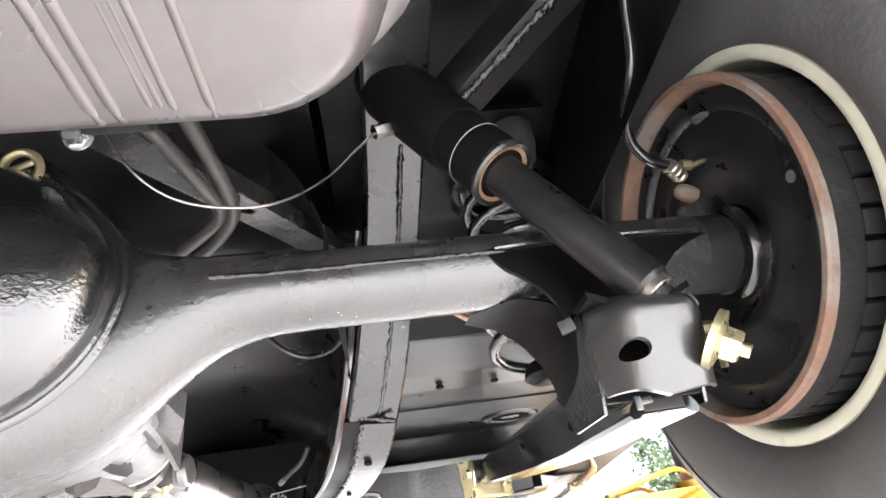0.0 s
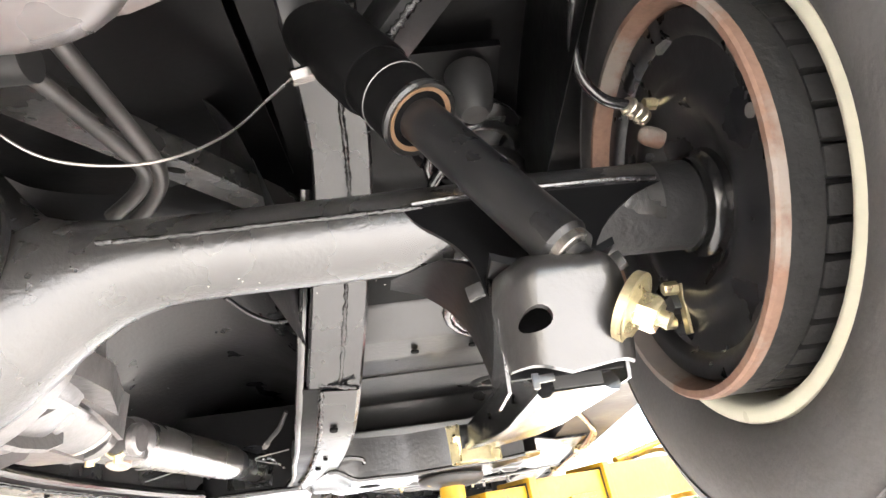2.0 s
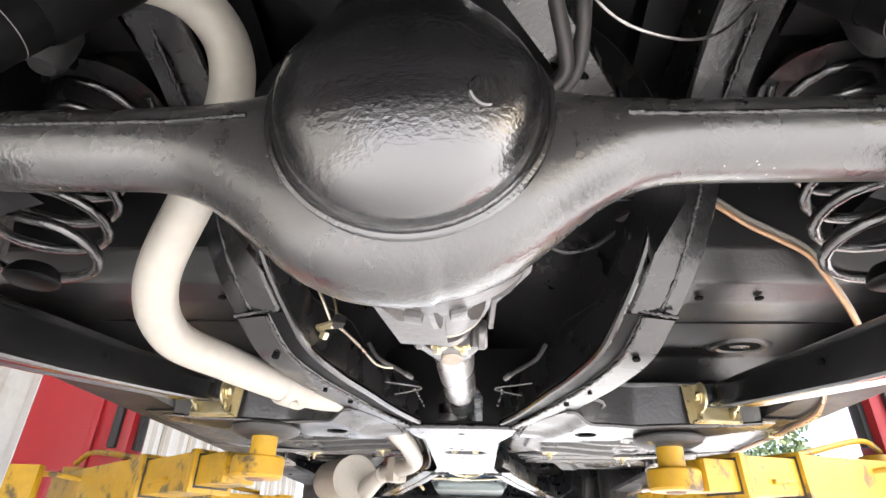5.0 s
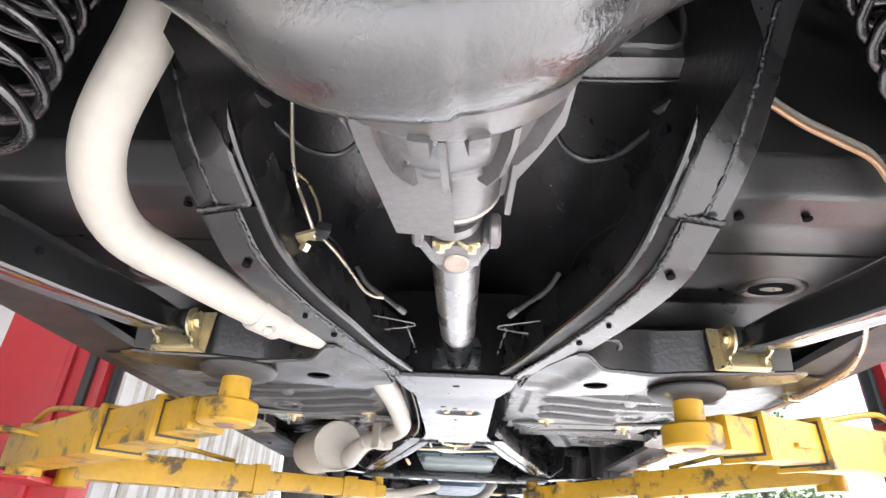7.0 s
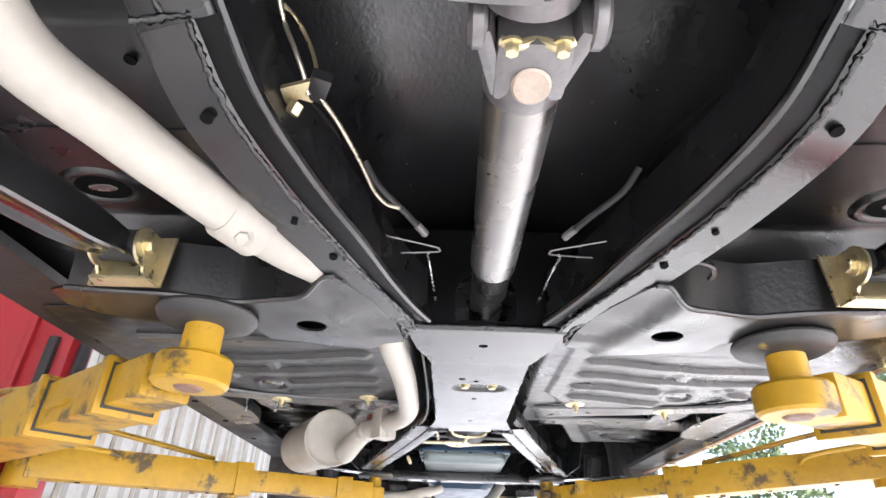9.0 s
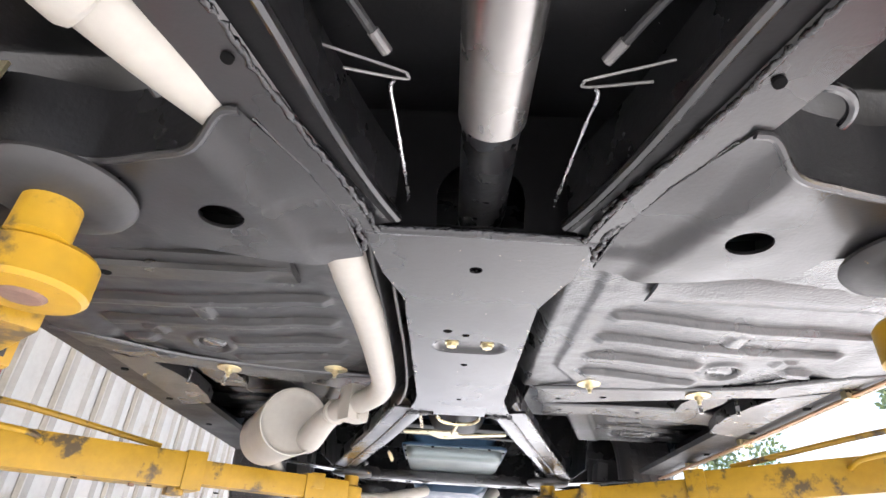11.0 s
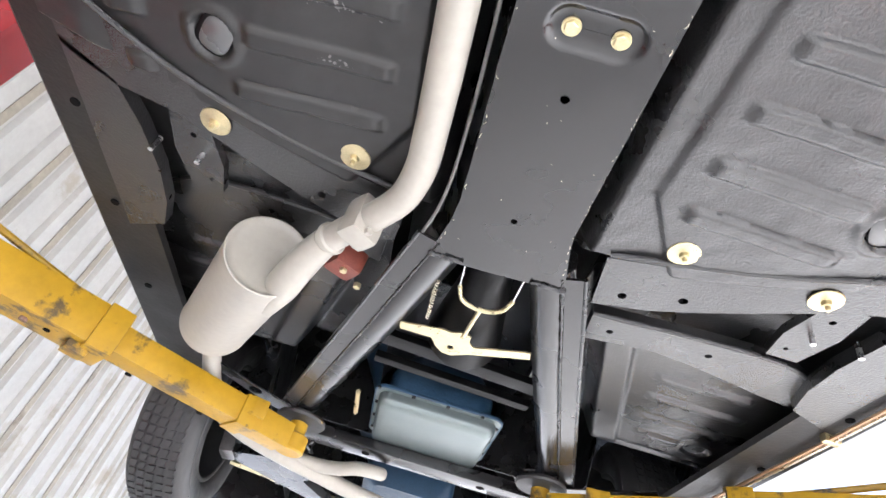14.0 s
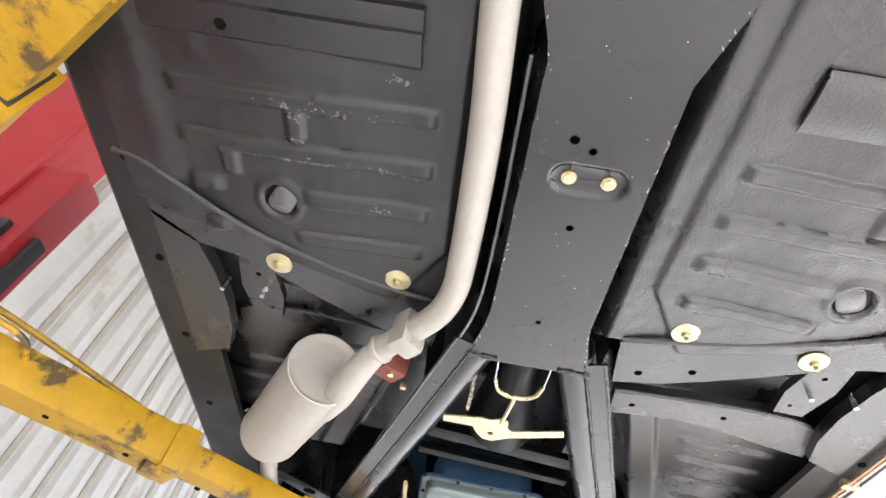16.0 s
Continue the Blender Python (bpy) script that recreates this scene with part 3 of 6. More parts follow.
    # tunnel side of the X centre
    part("centre_side", sheet(lambda u, v: (0.094 + 0.02 * max(0, (0.98 - u)) / 0.08 + 0.03 * v, u, 1.7475 + v * 0.12), np.linspace(0.91, 1.72, 9), [0, 0.05, 1.0], 0.003, off=(-1, 0, 0)), CHASSIS_BLACK, frame_thing)


both(frame_side)
part("body_bracket", plate([(-0.36, 2.555), (-0.5, 2.445), (-0.6, 2.365), (-0.625, 2.4), (-0.5, 2.515), (-0.37, 2.625)], 0.004, [circle(-0.5, 2.48, 0.02, 20)], lambda u, v, w: (u, v, 1.722 + w)), PLATE_BLACK, frame_thing, sharp=25)
part("body_bracket", plate([(0.36, 2.555), (0.5, 2.445), (0.6, 2.365), (0.625, 2.4), (0.5, 2.515), (0.37, 2.625)], 0.004, [circle(0.5, 2.48, 0.02, 20)], lambda u, v, w: (u, v, 1.722 + w)), PLATE_BLACK, frame_thing, sharp=25)
EDGE = random.Random(9)
outline = [(-0.127, 0.907), (0.0, 0.909), (0.127, 0.911), (0.1285, 0.93), (0.124, 0.965), (0.122, 1.0), (0.112, 1.03), (0.1, 1.07), (0.0925, 1.095)]
outline += [(0.0915 + EDGE.uniform(-0.0012, 0.0012), 1.12 + 0.03 * k) for k in range(16)] + [(0.097, 1.61), (0.119, 1.70), (0.119, 1.716), (0.0, 1.722), (-0.118, 1.724), (-0.12, 1.705), (-0.1, 1.62)]
outline += [(-0.094 + EDGE.uniform(-0.001, 0.001), 1.57 - 0.03 * k) for k in range(16)] + [(-0.0935, 1.095), (-0.1, 1.065), (-0.118, 1.01), (-0.1265, 0.95)]
holes = [circle(0, 0.99, 0.0085, 16), circle(-0.033, 1.196, 0.0075, 14), circle(-0.004, 1.21, 0.0062, 14), circle(-0.002, 1.352, 0.0062, 14), circle(-0.004, 1.584, 0.0055, 14)]
def slot(r):
    """The outline of the long recess, drawn at a distance r from its middle line."""
    return [(x + r * math.cos(a), 1.262 + r * math.sin(a)) for x, a0 in ((-0.028, math.pi / 2), (0.036, -math.pi / 2)) for a in np.linspace(a0, a0 + math.pi, 11)]


centre_plate = part("centre_plate", plate(outline, 0.005, holes + [slot(0.0305)], lambda u, v, w: (u, v, 1.742 + w)), PLATE_BLACK, frame_thing, "flat satin black skid plate with holes and scratches", sharp=20)
part("recess", rings([[(u, v, z) for u, v in slot(r)] for r, z in ((0.031, 1.7421), (0.0285, 1.7428), (0.0255, 1.7448), (0.0225, 1.748), (0.0195, 1.7495), (0.01, 1.7497), (0.0002, 1.7497))], caps=False), PLATE_BLACK, centre_plate, "dished recess", sharp=60)
for bx in (-0.0255, 0.0335):
    part("bolt", bolt_bm((bx, 1.263, 1.7492), (0, 0, -1), 0.0092, 0.008, 0.0115), ZINC, centre_plate, "yellow zinc hex bolt")
part("rear_lip", tube([(-0.128, 0.905, 1.743), (0, 0.906, 1.744), (0.129, 0.908, 1.743)], 0.0062, 8, 8, rough=0.1), WELD_BLACK, frame_thing, sharp=80)
chips = bmesh.new()
rnd = random.Random(5)
for k in range(84):
    edge = k < 62
    if edge:
        s, v = rnd.choice((1, 1, 1, -1)), 0.92 + 0.79 * rnd.random() ** 0.8
        u = s * float(np.interp(v, (0.9, 0.95, 1.01, 1.095, 1.58, 1.62, 1.71), (0.126, 0.125, 0.117, 0.0925, 0.0925, 0.098, 0.118))) - s * abs(rnd.gauss(0, 0.0018))
    else:
        u, v = rnd.uniform(-0.08, 0.08), rnd.uniform(0.93, 1.68)
    a, ln, wd = rnd.uniform(0.9, 2.2) if edge else rnd.uniform(0, 3), rnd.uniform(0.001, 0.006) if edge else rnd.uniform(0.0006, 0.002), rnd.uniform(0.0003, 0.0009)
    ring = [(math.cos(b) * ln * rnd.uniform(0.5, 1), math.sin(b) * wd * rnd.uniform(0.5, 1.4)) for b in np.linspace(0, math.tau, 7)[:-1]]
    chips.faces.new([chips.verts.new((u + p * math.cos(a) - q * math.sin(a), v + p * math.sin(a) + q * math.cos(a), 1.7417)) for p, q in ring])
tagged(part("paint_chips", chips, LINE, centre_plate, "bright chips and scratches along the edges"), kind="stuff")
part("centre_top", sheet(lambda u, v: (u, v, 1.87), [-0.12, 0, 0.12], np.linspace(0.93, 1.72, 5), 0.004), CHASSIS_BLACK, frame_thing)
bulk = [(-0.16, 1.747), (0.16, 1.747), (0.2, 1.82), (0.2, 1.93), (-0.2, 1.93), (-0.2, 1.82)]
arch = [(0.052 * math.cos(a), 1.80 + 0.05 * math.sin(a)) for a in np.linspace(0, math.pi, 12)] + [(-0.05, 1.757), (0.05, 1.757)]
part("bulkhead", plate(bulk, 0.004, [arch], lambda u, v, w: (u, 0.912 + w, v)), SHADE_BLACK, frame_thing, "black bulkhead with an arched opening for the shaft", sharp=25)

def flakes(spots, seed, size=(0.0006, 0.0024), lift=0.0004):
    """Tiny flat chips at (place, normal) spots."""
    rnd = random.Random(seed)
    bm = bmesh.new()
    for q, n in spots:
        n = V(n).normalized()
        s = n.cross(V((rnd.uniform(-1, 1), rnd.uniform(-1, 1), 0.3))).normalized()
        t = n.cross(s)
        ln = rnd.uniform(*size)
        wd = ln * rnd.uniform(0.2, 0.8)
        bm.faces.new([bm.verts.new(V(q) + n * lift + s * math.cos(b) * ln * rnd.uniform(0.5, 1) + t * math.sin(b) * wd * rnd.uniform(0.5, 1)) for b in np.linspace(0, math.tau, 7)[:-1]])
    return bm


# ---- floor pans and body ----
body = thing("car_underbody", "black underside of a classic car body with pressed floor pans", "car body", (0, 1.0, 1.8))


def bump_line(v, c, w):
    return max(0.0, 1 - ((v - c) / w) ** 2) if abs(v - c) < w else 0.0


RIBS = [(1.236, 0.226, 0.672), (1.33, 0.226, 0.672), (1.424, 0.226, 0.465), (1.424, 0.6, 0.672), (1.518, 0.236, 0.485), (1.518, 0.6, 0.66)]


def front_floor(u, v):
    """The pan in front of the outrigger: u across, v along the car."""
    z = 1.80 - 0.012 * smoothstep(0.25, 0.5, u)
    z += 0.07 * smoothstep(0.15, 0.11, u)
    edge = 0.192 + 0.6 * max(0, v - 1.505)
    z += 0.008 * smoothstep(edge + 0.007, edge - 0.007, u)
    z += 0.055 * smoothstep(1.66, 1.70, v + 0.38 * max(0, u - 0.3))
    for c, a, b in RIBS:
        side = smoothstep(a, a + 0.022, u) * smoothstep(b, b - 0.022, u)
        z -= 0.0098 * smoothstep(0.0, 0.6, bump_line(v, c, 0.018)) * side
    z -= 0.0085 * smoothstep(0.0, 0.6, bump_line(u, 0.584, 0.0165)) * smoothstep(1.335, 1.345, v) * smoothstep(1.40, 1.39, v)
    z -= 0.0085 * smoothstep(0.0, 0.6, bump_line(u, 0.462, 0.0165)) * smoothstep(1.245, 1.255, v) * smoothstep(1.31, 1.3, v)
    z += 0.003 * noise.noise((u * 9, v * 9, 1)) + 0.0012 * noise.noise((u * 40, v * 40, 5))
    z -= 0.008 * smoothstep(0.66, 0.715, u)
    k = ((u - 0.503) / 0.031) ** 2 + ((v - 1.44) / 0.034) ** 2
    if k < 2.6:
        z += -0.005 * smoothstep(2.5, 1.6, k) + 0.012 * smoothstep(1.15, 0.8, k)
    return (u, v, z)


def toe_pan(u, v):
    z = 1.868 - 0.016 * smoothstep(1.9, 1.95, v)
    s = 0.318 * (v - 1.95)
    z += 0.08 * smoothstep(0.29 + s, 0.25 + s, u)
    frame_in = smoothstep(0.35 + s, 0.362 + s, u) * smoothstep(1.93, 1.95, v) * smoothstep(2.45, 2.42, v)
    z += 0.012 * frame_in
    for c, a, b in ((2.06, 0.45, 0.69), (2.15, 0.47, 0.72), (2.25, 0.5, 0.76), (2.34, 0.52, 0.65)):
        z -= 0.008 * smoothstep(0.0, 0.75, bump_line(v, c, 0.0165)) * smoothstep(a, a + 0.01, u) * smoothstep(b, b - 0.01, u)
    z += 0.25 * smoothstep(2.4, 2.75, v)
    k = ((u - 0.7) / 0.035) ** 2 + ((v - 2.348) / 0.028) ** 2
    if k < 2.6:
        z += -0.005 * smoothstep(2.5, 1.6, k) + 0.012 * smoothstep(1.15, 0.8, k)
    return (u, v, z)


def body_side(left):
    coat = FLOOR_SMOOTH if left else FLOOR_BLACK
    pan = part("floor_pan", sheet(front_floor, np.linspace(0.115, 0.78, 134), np.linspace(0.96, 1.72, 191), 0.003), coat, body, "satin black pressed floor pan with ribs", sharp=60)
    hat = [(1.066, 0.004), (1.069, -0.004), (1.097, -0.006), (1.1, -0.01), (1.146, -0.006), (1.156, 0.002), (1.153, 0.006), (1.066, 0.006)] if left else [(1.066, 0.004), (1.075, -0.004), (1.09, -0.007), (1.11, -0.0085), (1.14, -0.006), (1.156, 0.002), (1.153, 0.006), (1.066, 0.006)]
    part("seat_rail_pad", rings([[(x, y, front_floor(0.4, 1.03)[2] - 0.002 + z * (1 if left else 0.5) - (0.004 if x > 0.3 and i in (3, 4) else 0)) for i, (y, z) in enumerate(hat)] for x in (0.265, 0.267, 0.30, 0.325, 0.45, 0.62, 0.68)]), coat, pan, sharp=40)
    part("hole", revolve([(0.0001, 0), (0.009, 0), (0.009, 0.003), (0.0001, 0.003)], (0.555, 1.128, front_floor(0.4, 1.03)[2] - (0.0145 if left else 0.008)), (0, 0, 1), 14), HOLE, pan)
    toe = part("toe_pan", sheet(toe_pan, np.linspace(0.22, 0.79, 90), np.linspace(1.72, 2.8, 240), 0.003), FLOOR_BLACK, body, "satin black pressed footwell pan", sharp=60)
    # cross brace under the seat with seat bolts
    brace = [(0.18, 1.668), (0.27, 1.65), (0.36, 1.622), (0.45, 1.59), (0.53, 1.556), (0.62, 1.50), (0.73, 1.42), (0.80, 1.40), (0.80, 1.5), (0.74, 1.55), (0.69, 1.582), (0.61, 1.60), (0.535, 1.635), (0.45, 1.692), (0.37, 1.742), (0.3, 1.776), (0.2, 1.80)]
    part("seat_brace", plate(brace, 0.022, [circle(0.243, 1.755, 0.0085, 14), circle(0.343, 1.72, 0.0085, 14), circle(0.735, 1.5, 0.008, 14)], lambda u, v, w: (u, v, 1.806 - 0.02 * smoothstep(0.3, 0.6, u) + w)), FLOOR_BLACK, body, "black cross brace under the seat", sharp=25)
    low = [(0.22, 1.842), (0.3, 1.835), (0.37, 1.83), (0.45, 1.825), (0.53, 1.822), (0.623, 1.83), (0.7, 1.87), (0.69, 1.955), (0.62, 1.945), (0.55, 1.93), (0.46, 1.912), (0.376, 1.903), (0.3, 1.912), (0.23, 1.924)]
    low_z = 1.852 if left else 1.812
    part("front_brace", plate(low, 0.03, [circle(0.27, 1.88, 0.007, 12), circle(0.47, 1.865, 0.007, 12)], lambda u, v, w: (u, v, low_z + w)), FLOOR_BLACK, body, sharp=25)
    part("seam", tube([(0.22, 1.842, low_z + 0.004), (0.37, 1.83, low_z + 0.004), (0.53, 1.822, low_z + 0.004), (0.623, 1.83, low_z + 0.004), (0.7, 1.87, low_z + 0.004)], 0.0055, 8), FLOOR_BLACK, body)
    part("gusset", plate([(0.69, 1.575), (0.8, 1.49), (0.8, 1.975), (0.68, 1.925), (0.66, 1.85), (0.655, 1.76), (0.667, 1.66)], 0.03, [], lambda u, v, w: (u, v, 1.786 + w)), FLOOR_BLACK, body, sharp=25)
    part("hanger", plate([(0.545, 1.63), (0.615, 1.62), (0.62, 1.7), (0.6, 1.79), (0.54, 1.79), (0.53, 1.72)], 0.02, [circle(0.578, 1.66, 0.006, 10), circle(0.56, 1.76, 0.005, 10)], lambda u, v, w: (u, v, 1.80 + w)), FLOOR_BLACK, body, sharp=25)
    part("seam", tube([(0.18, 1.655, 1.803), (0.36, 1.61, 1.797), (0.52, 1.546, 1.786), (0.62, 1.488, 1.781), (0.74, 1.40, 1.78), (0.8, 1.385, 1.782)], 0.0055, 8), FLOOR_BLACK, body)
    def slanted(a, b, dz, shift=0.0):
        out = []
        for k in range(32):
            ang = k * math.tau / 32
            ca, sa = math.cos(ang), math.sin(ang)
            u, v = a * math.copysign(abs(ca) ** 0.6, ca) + shift, b * math.copysign(abs(sa) ** 0.6, sa) + shift * 0.6
            out.append((0.503 + u * 0.88 + v * 0.47, 1.44 + v * 0.88 - u * 0.47, front_floor(0.512, 1.453)[2] + dz))
        return out
    part("plug_hole", rings([slanted(0.026, 0.0335, 0.004), slanted(0.0255, 0.033, -0.004), slanted(0.0245, 0.032, -0.0045)]), SHADE_BLACK, pan, "dark gap round the floor plug")
    part("floor_plug", rings([slanted(0.0225, 0.0295, 0.002, -0.004), slanted(0.0225, 0.0295, -0.0055, -0.004), slanted(0.0195, 0.0265, -0.0075, -0.004)]), PLUG, pan, "loose black floor plug")
    part("toe_plug", revolve([(0.0001, 0), (0.026, 0), (0.028, -0.002), (0.03, 0.004)], (0.7, 2.348, toe_pan(0.7, 2.348)[2] - 0.004), (0, 0, 1), 28), PLUG, toe, "glossy floor plug")
    for bx, by, bz in ((0.283, 1.6, 1.7975), (0.522, 1.602, 1.786)):
        part("seat_bolt", revolve([(0.0001, -0.02), (0.004, -0.019), (0.0045, -0.011), (0.0075, -0.01), (0.0085, -0.0025), (0.012, -0.001), (0.026, -0.0005), (0.027, 0.001), (0.027, 0.002), (0.0001, 0.004)], (bx, by, bz), (0, 0, 1), 28), ZINC, body, "yellow zinc seat bolt with a wide washer")
    for bx, by in ((0.566, 1.70), (0.653, 1.70)):
        part("stud", rod((bx, by, 1.775), (bx, by, 1.81), 0.005, n=8), BRIGHT, body)
    # rocker sill
    sill = [(0.70, 1.80), (0.705, 1.787), (0.83, 1.785), (0.838, 1.79), (0.86, 1.83), (0.885, 1.92), (0.9, 2.05), (0.89, 2.05), (0.87, 1.93), (0.83, 1.83), (0.72, 1.81)]
    part("sill", rings([[(a, y, b) for a, b in sill] for y in np.linspace(0.45, 2.62, 12)]), SILL_BLACK, body, "black rocker sill along the body edge", sharp=30)
    for hy in (1.15, 1.40, 1.648, 1.90, 2.2):
        part("hole", revolve([(0.0001, 0), (0.009, 0), (0.009, 0.003), (0.0001, 0.003)], (0.783, hy, 1.7835), (0, 0, 1), 14), HOLE, body)
    # rear floor: step, riser and upper floor
    def rear_floor(u, v):
        prof = [(0.96, 1.812), (0.83, 1.83), (0.79, 1.875), (0.5, 1.874), (0.44, 1.885), (0.36, 1.98), (0.28, 2.09), (0.1, 2.13), (-0.4, 2.14), (-1.4, 2.16)]
        ys, zs = [p[0] for p in prof], [p[1] for p in prof]
        d = v * (len(prof) - 1)
        y, z = np.interp(d, range(len(prof)), ys), np.interp(d, range(len(prof)), zs)
        x0 = 0.2 + 0.065 * smoothstep(0.62, 0.42, y)
        return (0.84 - (0.84 - u) * (0.84 - x0) / 0.64, y, z)
    part("rear_floor", sheet(rear_floor, np.linspace(0.2, 0.84, 50), np.linspace(0, 0.5, 60), 0.004), REAR_BLACK, body, "black rear floor ahead of the axle", sharp=60)
    # same floor as above; its deeper black paints in the shade over the axle
    part("kick_up", sheet(rear_floor, np.linspace(0.2, 0.84, 40), np.linspace(0.5, 1, 60), 0.004), SHADE_BLACK, body, "black floor rising over the axle, darkened for shade", sharp=60)
    def oval(rx, ry, z):
        return [(0.573 + rx * math.cos(a), 0.722 + ry * math.sin(a), z) for a in np.linspace(0, math.tau, 33)[:-1]]
    well = part("floor_well", rings([oval(0.066, 0.05, 1.877), oval(0.06, 0.045, 1.871), oval(0.053, 0.039, 1.869), oval(0.046, 0.033, 1.871), oval(0.041, 0.0285, 1.8735), oval(0.039, 0.027, 1.88)], caps=False), REAR_BLACK, body, "pressed ring round a floor hole", sharp=70)
    part("hole", rings([oval(0.041, 0.0285, 1.8729), oval(0.041, 0.0285, 1.8735)]), HOLE, well)
    part("plug", rings([oval(0.02, 0.008, 1.872), oval(0.021, 0.009, 1.8728)]), PLUG, well, "glossy plug")
    part("floor_lap", rings([[(x, 0.588, 1.8755), (x, 0.588, 1.8705), (x, 0.594, 1.8705), (x, 0.598, 1.8755)] for x in (0.3, 0.5, 0.7)]), REAR_BLACK, body)
    for hx in (0.41, 0.508):
        part("hole", revolve([(0.0001, 0), (0.007, 0), (0.007, 0.003), (0.0001, 0.003)], (hx, 0.477, 1.8715), (0, 0, 1), 12, ), HOLE, body)
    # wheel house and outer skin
    part("wheel_house", sheet(lambda u, v: (0.6 + 0.28 * smoothstep(0.3, 1.0, v) * 1.0, u, 1.95 + 0.42 * math.sin(v * math.pi / 2) * (1 - ((u - 0.02) / 0.46) ** 2 * 0.55)), np.linspace(-0.42, 0.46, 30), np.linspace(0, 1, 16), 0.003, off=(0.7, 0, 0.7)), SHADE_BLACK, body, sharp=60)
    part("side_skin", sheet(lambda u, v: (0.885 + 0.035 * math.sin(v * 3), u, (1.84 if u > 0.42 else 2.02 if u > 0.36 else 2.16 if u > -0.4 else 1.9) + v * 0.5), list(np.linspace(-1.4, -0.41, 8)) + [-0.4, -0.399] + list(np.linspace(-0.3, 0.36, 8)) + [0.37, 0.42, 0.43] + list(np.linspace(0.5, 3.9, 12)), np.linspace(0, 1, 6), 0.003, off=(-1, 0, 0)), CHASSIS_BLACK, body, sharp=50)


both(body_side)
rnd = random.Random(31)
spots = []
for k in range(190):
    cu, cv, spread = rnd.choice(((0.45, 1.238, 0.03), (0.41, 1.243, 0.06), (0.35, 1.245, 0.05), (0.46, 1.31, 0.008), (0.455, 1.262, 0.01), (0.36, 1.335, 0.03), (0.31, 1.345, 0.03), (0.3, 1.18, 0.012), (0.32, 1.425, 0.02), (0.48, 1.34, 0.04)))
    u, v = cu + rnd.gauss(0, spread), cv + rnd.gauss(0, 0.004)
    spots.append(((-u, v, front_floor(u, v)[2]), (0, 0, -1)))
tagged(part("scuffing", flakes(spots, 8, (0.0008, 0.0052), 0.0008), PALE_RUBBER, body, "pale scuff marks on the ribs"), kind="stuff")


def tunnel(u, v):
    a = u * math.pi
    r = 0.205 - 0.03 * smoothstep(0.9, 1.1, v) + 0.065 * smoothstep(0.62, 0.42, v)
    hump = 0.05 * smoothstep(0.8, 0.35, v) + 0.12 * smoothstep(0.38, 0.2, v)
    return (r * math.cos(a), v, 1.835 + (r * 0.75 + hump) * math.sin(a) ** 0.8)


part("tunnel", sheet(tunnel, np.linspace(0, 1, 33), np.linspace(0.12, 2.8, 40), 0.003), TUNNEL_BLACK, body, "black transmission tunnel pressing", sharp=70)
spots = []
for k in range(60):
    s, a, y = rnd.choice((-1, 1, 1)), rnd.uniform(0.03, 0.28), rnd.uniform(0.42, 0.85)
    q = V(tunnel(a if s > 0 else 1 - a, y))
    spots.append((q, V((0, y, 1.8)) - q))
tagged(part("paint_flecks", flakes(spots, 12, (0.0008, 0.003), 0.001), BRIGHT, body, "light flecks on the tunnel paint"), kind="stuff")
for k in (1, -1):
    part("pressed_ridge", tube([(k * 0.125, 0.375, 1.965), (k * 0.15, 0.418, 1.952), (k * 0.185, 0.437, 1.941), (k * 0.225, 0.42, 1.938), (k * 0.25, 0.385, 1.94), (k * 0.262, 0.36, 1.942)], 0.0042, 10), TUNNEL_BLACK, body)
cross_rear = thing("rear_crossmember", "black pressed crossmember between the rails over the axle", "crossmember", (0, 0.27, 1.95))
part("channel", rings([[(x, y, z) for y, z in ((0.235, 1.965), (0.245, 1.945), (0.27, 1.938), (0.276, 1.94), (0.28, 1.95), (0.33, 1.985), (0.33, 2.03), (0.235, 2.03))] for x in (-0.31, -0.2, -0.1, 0, 0.1, 0.2, 0.31)]), BRACKET_BLACK, cross_rear, sharp=30)
for k in (1, -1):
    part("end_strap", plate([(0.0, 0.0), (0.012, -0.004), (0.05, 0.045), (0.04, 0.052)], 0.006, [], lambda u, v, w, k=k: (k * (0.295 - u), 0.275 + v, 1.937 - w)), BRACKET_BLACK, cross_rear, sharp=25)
    part("lip", tube([(k * 0.12, 0.272, 1.937), (k * 0.2, 0.273, 1.9365), (k * 0.285, 0.27, 1.936)], 0.0032, 8), PLATE_BLACK, cross_rear)
    part("stop_loop", tube([(k * 0.17, 0.21, 1.99), (k * 0.172, 0.222, 1.948), (k * 0.21, 0.225, 1.944), (k * 0.25, 0.224, 1.946), (k * 0.256, 0.21, 1.99)], 0.004, 8, 3), BRACKET_BLACK, cross_rear)
part("clip_plate", plate([(-0.02, -0.025), (0.02, -0.025), (0.02, 0.025), (-0.02, 0.025)], 0.003, [circle(0, 0.0, 0.005, 10)], lambda u, v, w: (-0.137 + u, 0.455 + w, 1.985 + v)), TUNNEL_BLACK, body, sharp=25)
part("trunk_floor", sheet(lambda u, v: (u, v, 2.135 + 0.02 * smoothstep(-0.1, -0.5, v)), np.linspace(-0.25, 0.25, 5), np.linspace(-1.4, 0.3, 10), 0.003), SHADE_BLACK, body)
part("upper_shell", sheet(lambda u, v: (u, v, 2.42), np.linspace(-0.92, 0.92, 5), np.linspace(-1.4, 3.9, 8), 0.004), SHADE_BLACK, body)
for s in (-1, 1):
    part("inner_fender", sheet(lambda u, v, s=s: (s * (0.5 + 0.1 * v), u, 1.79 + 0.6 * v), np.linspace(2.62, 3.9, 6), np.linspace(0, 1, 4), 0.003, off=(s, 0, 0)), TUNNEL_BLACK, body, "black inner fender", sharp=40)
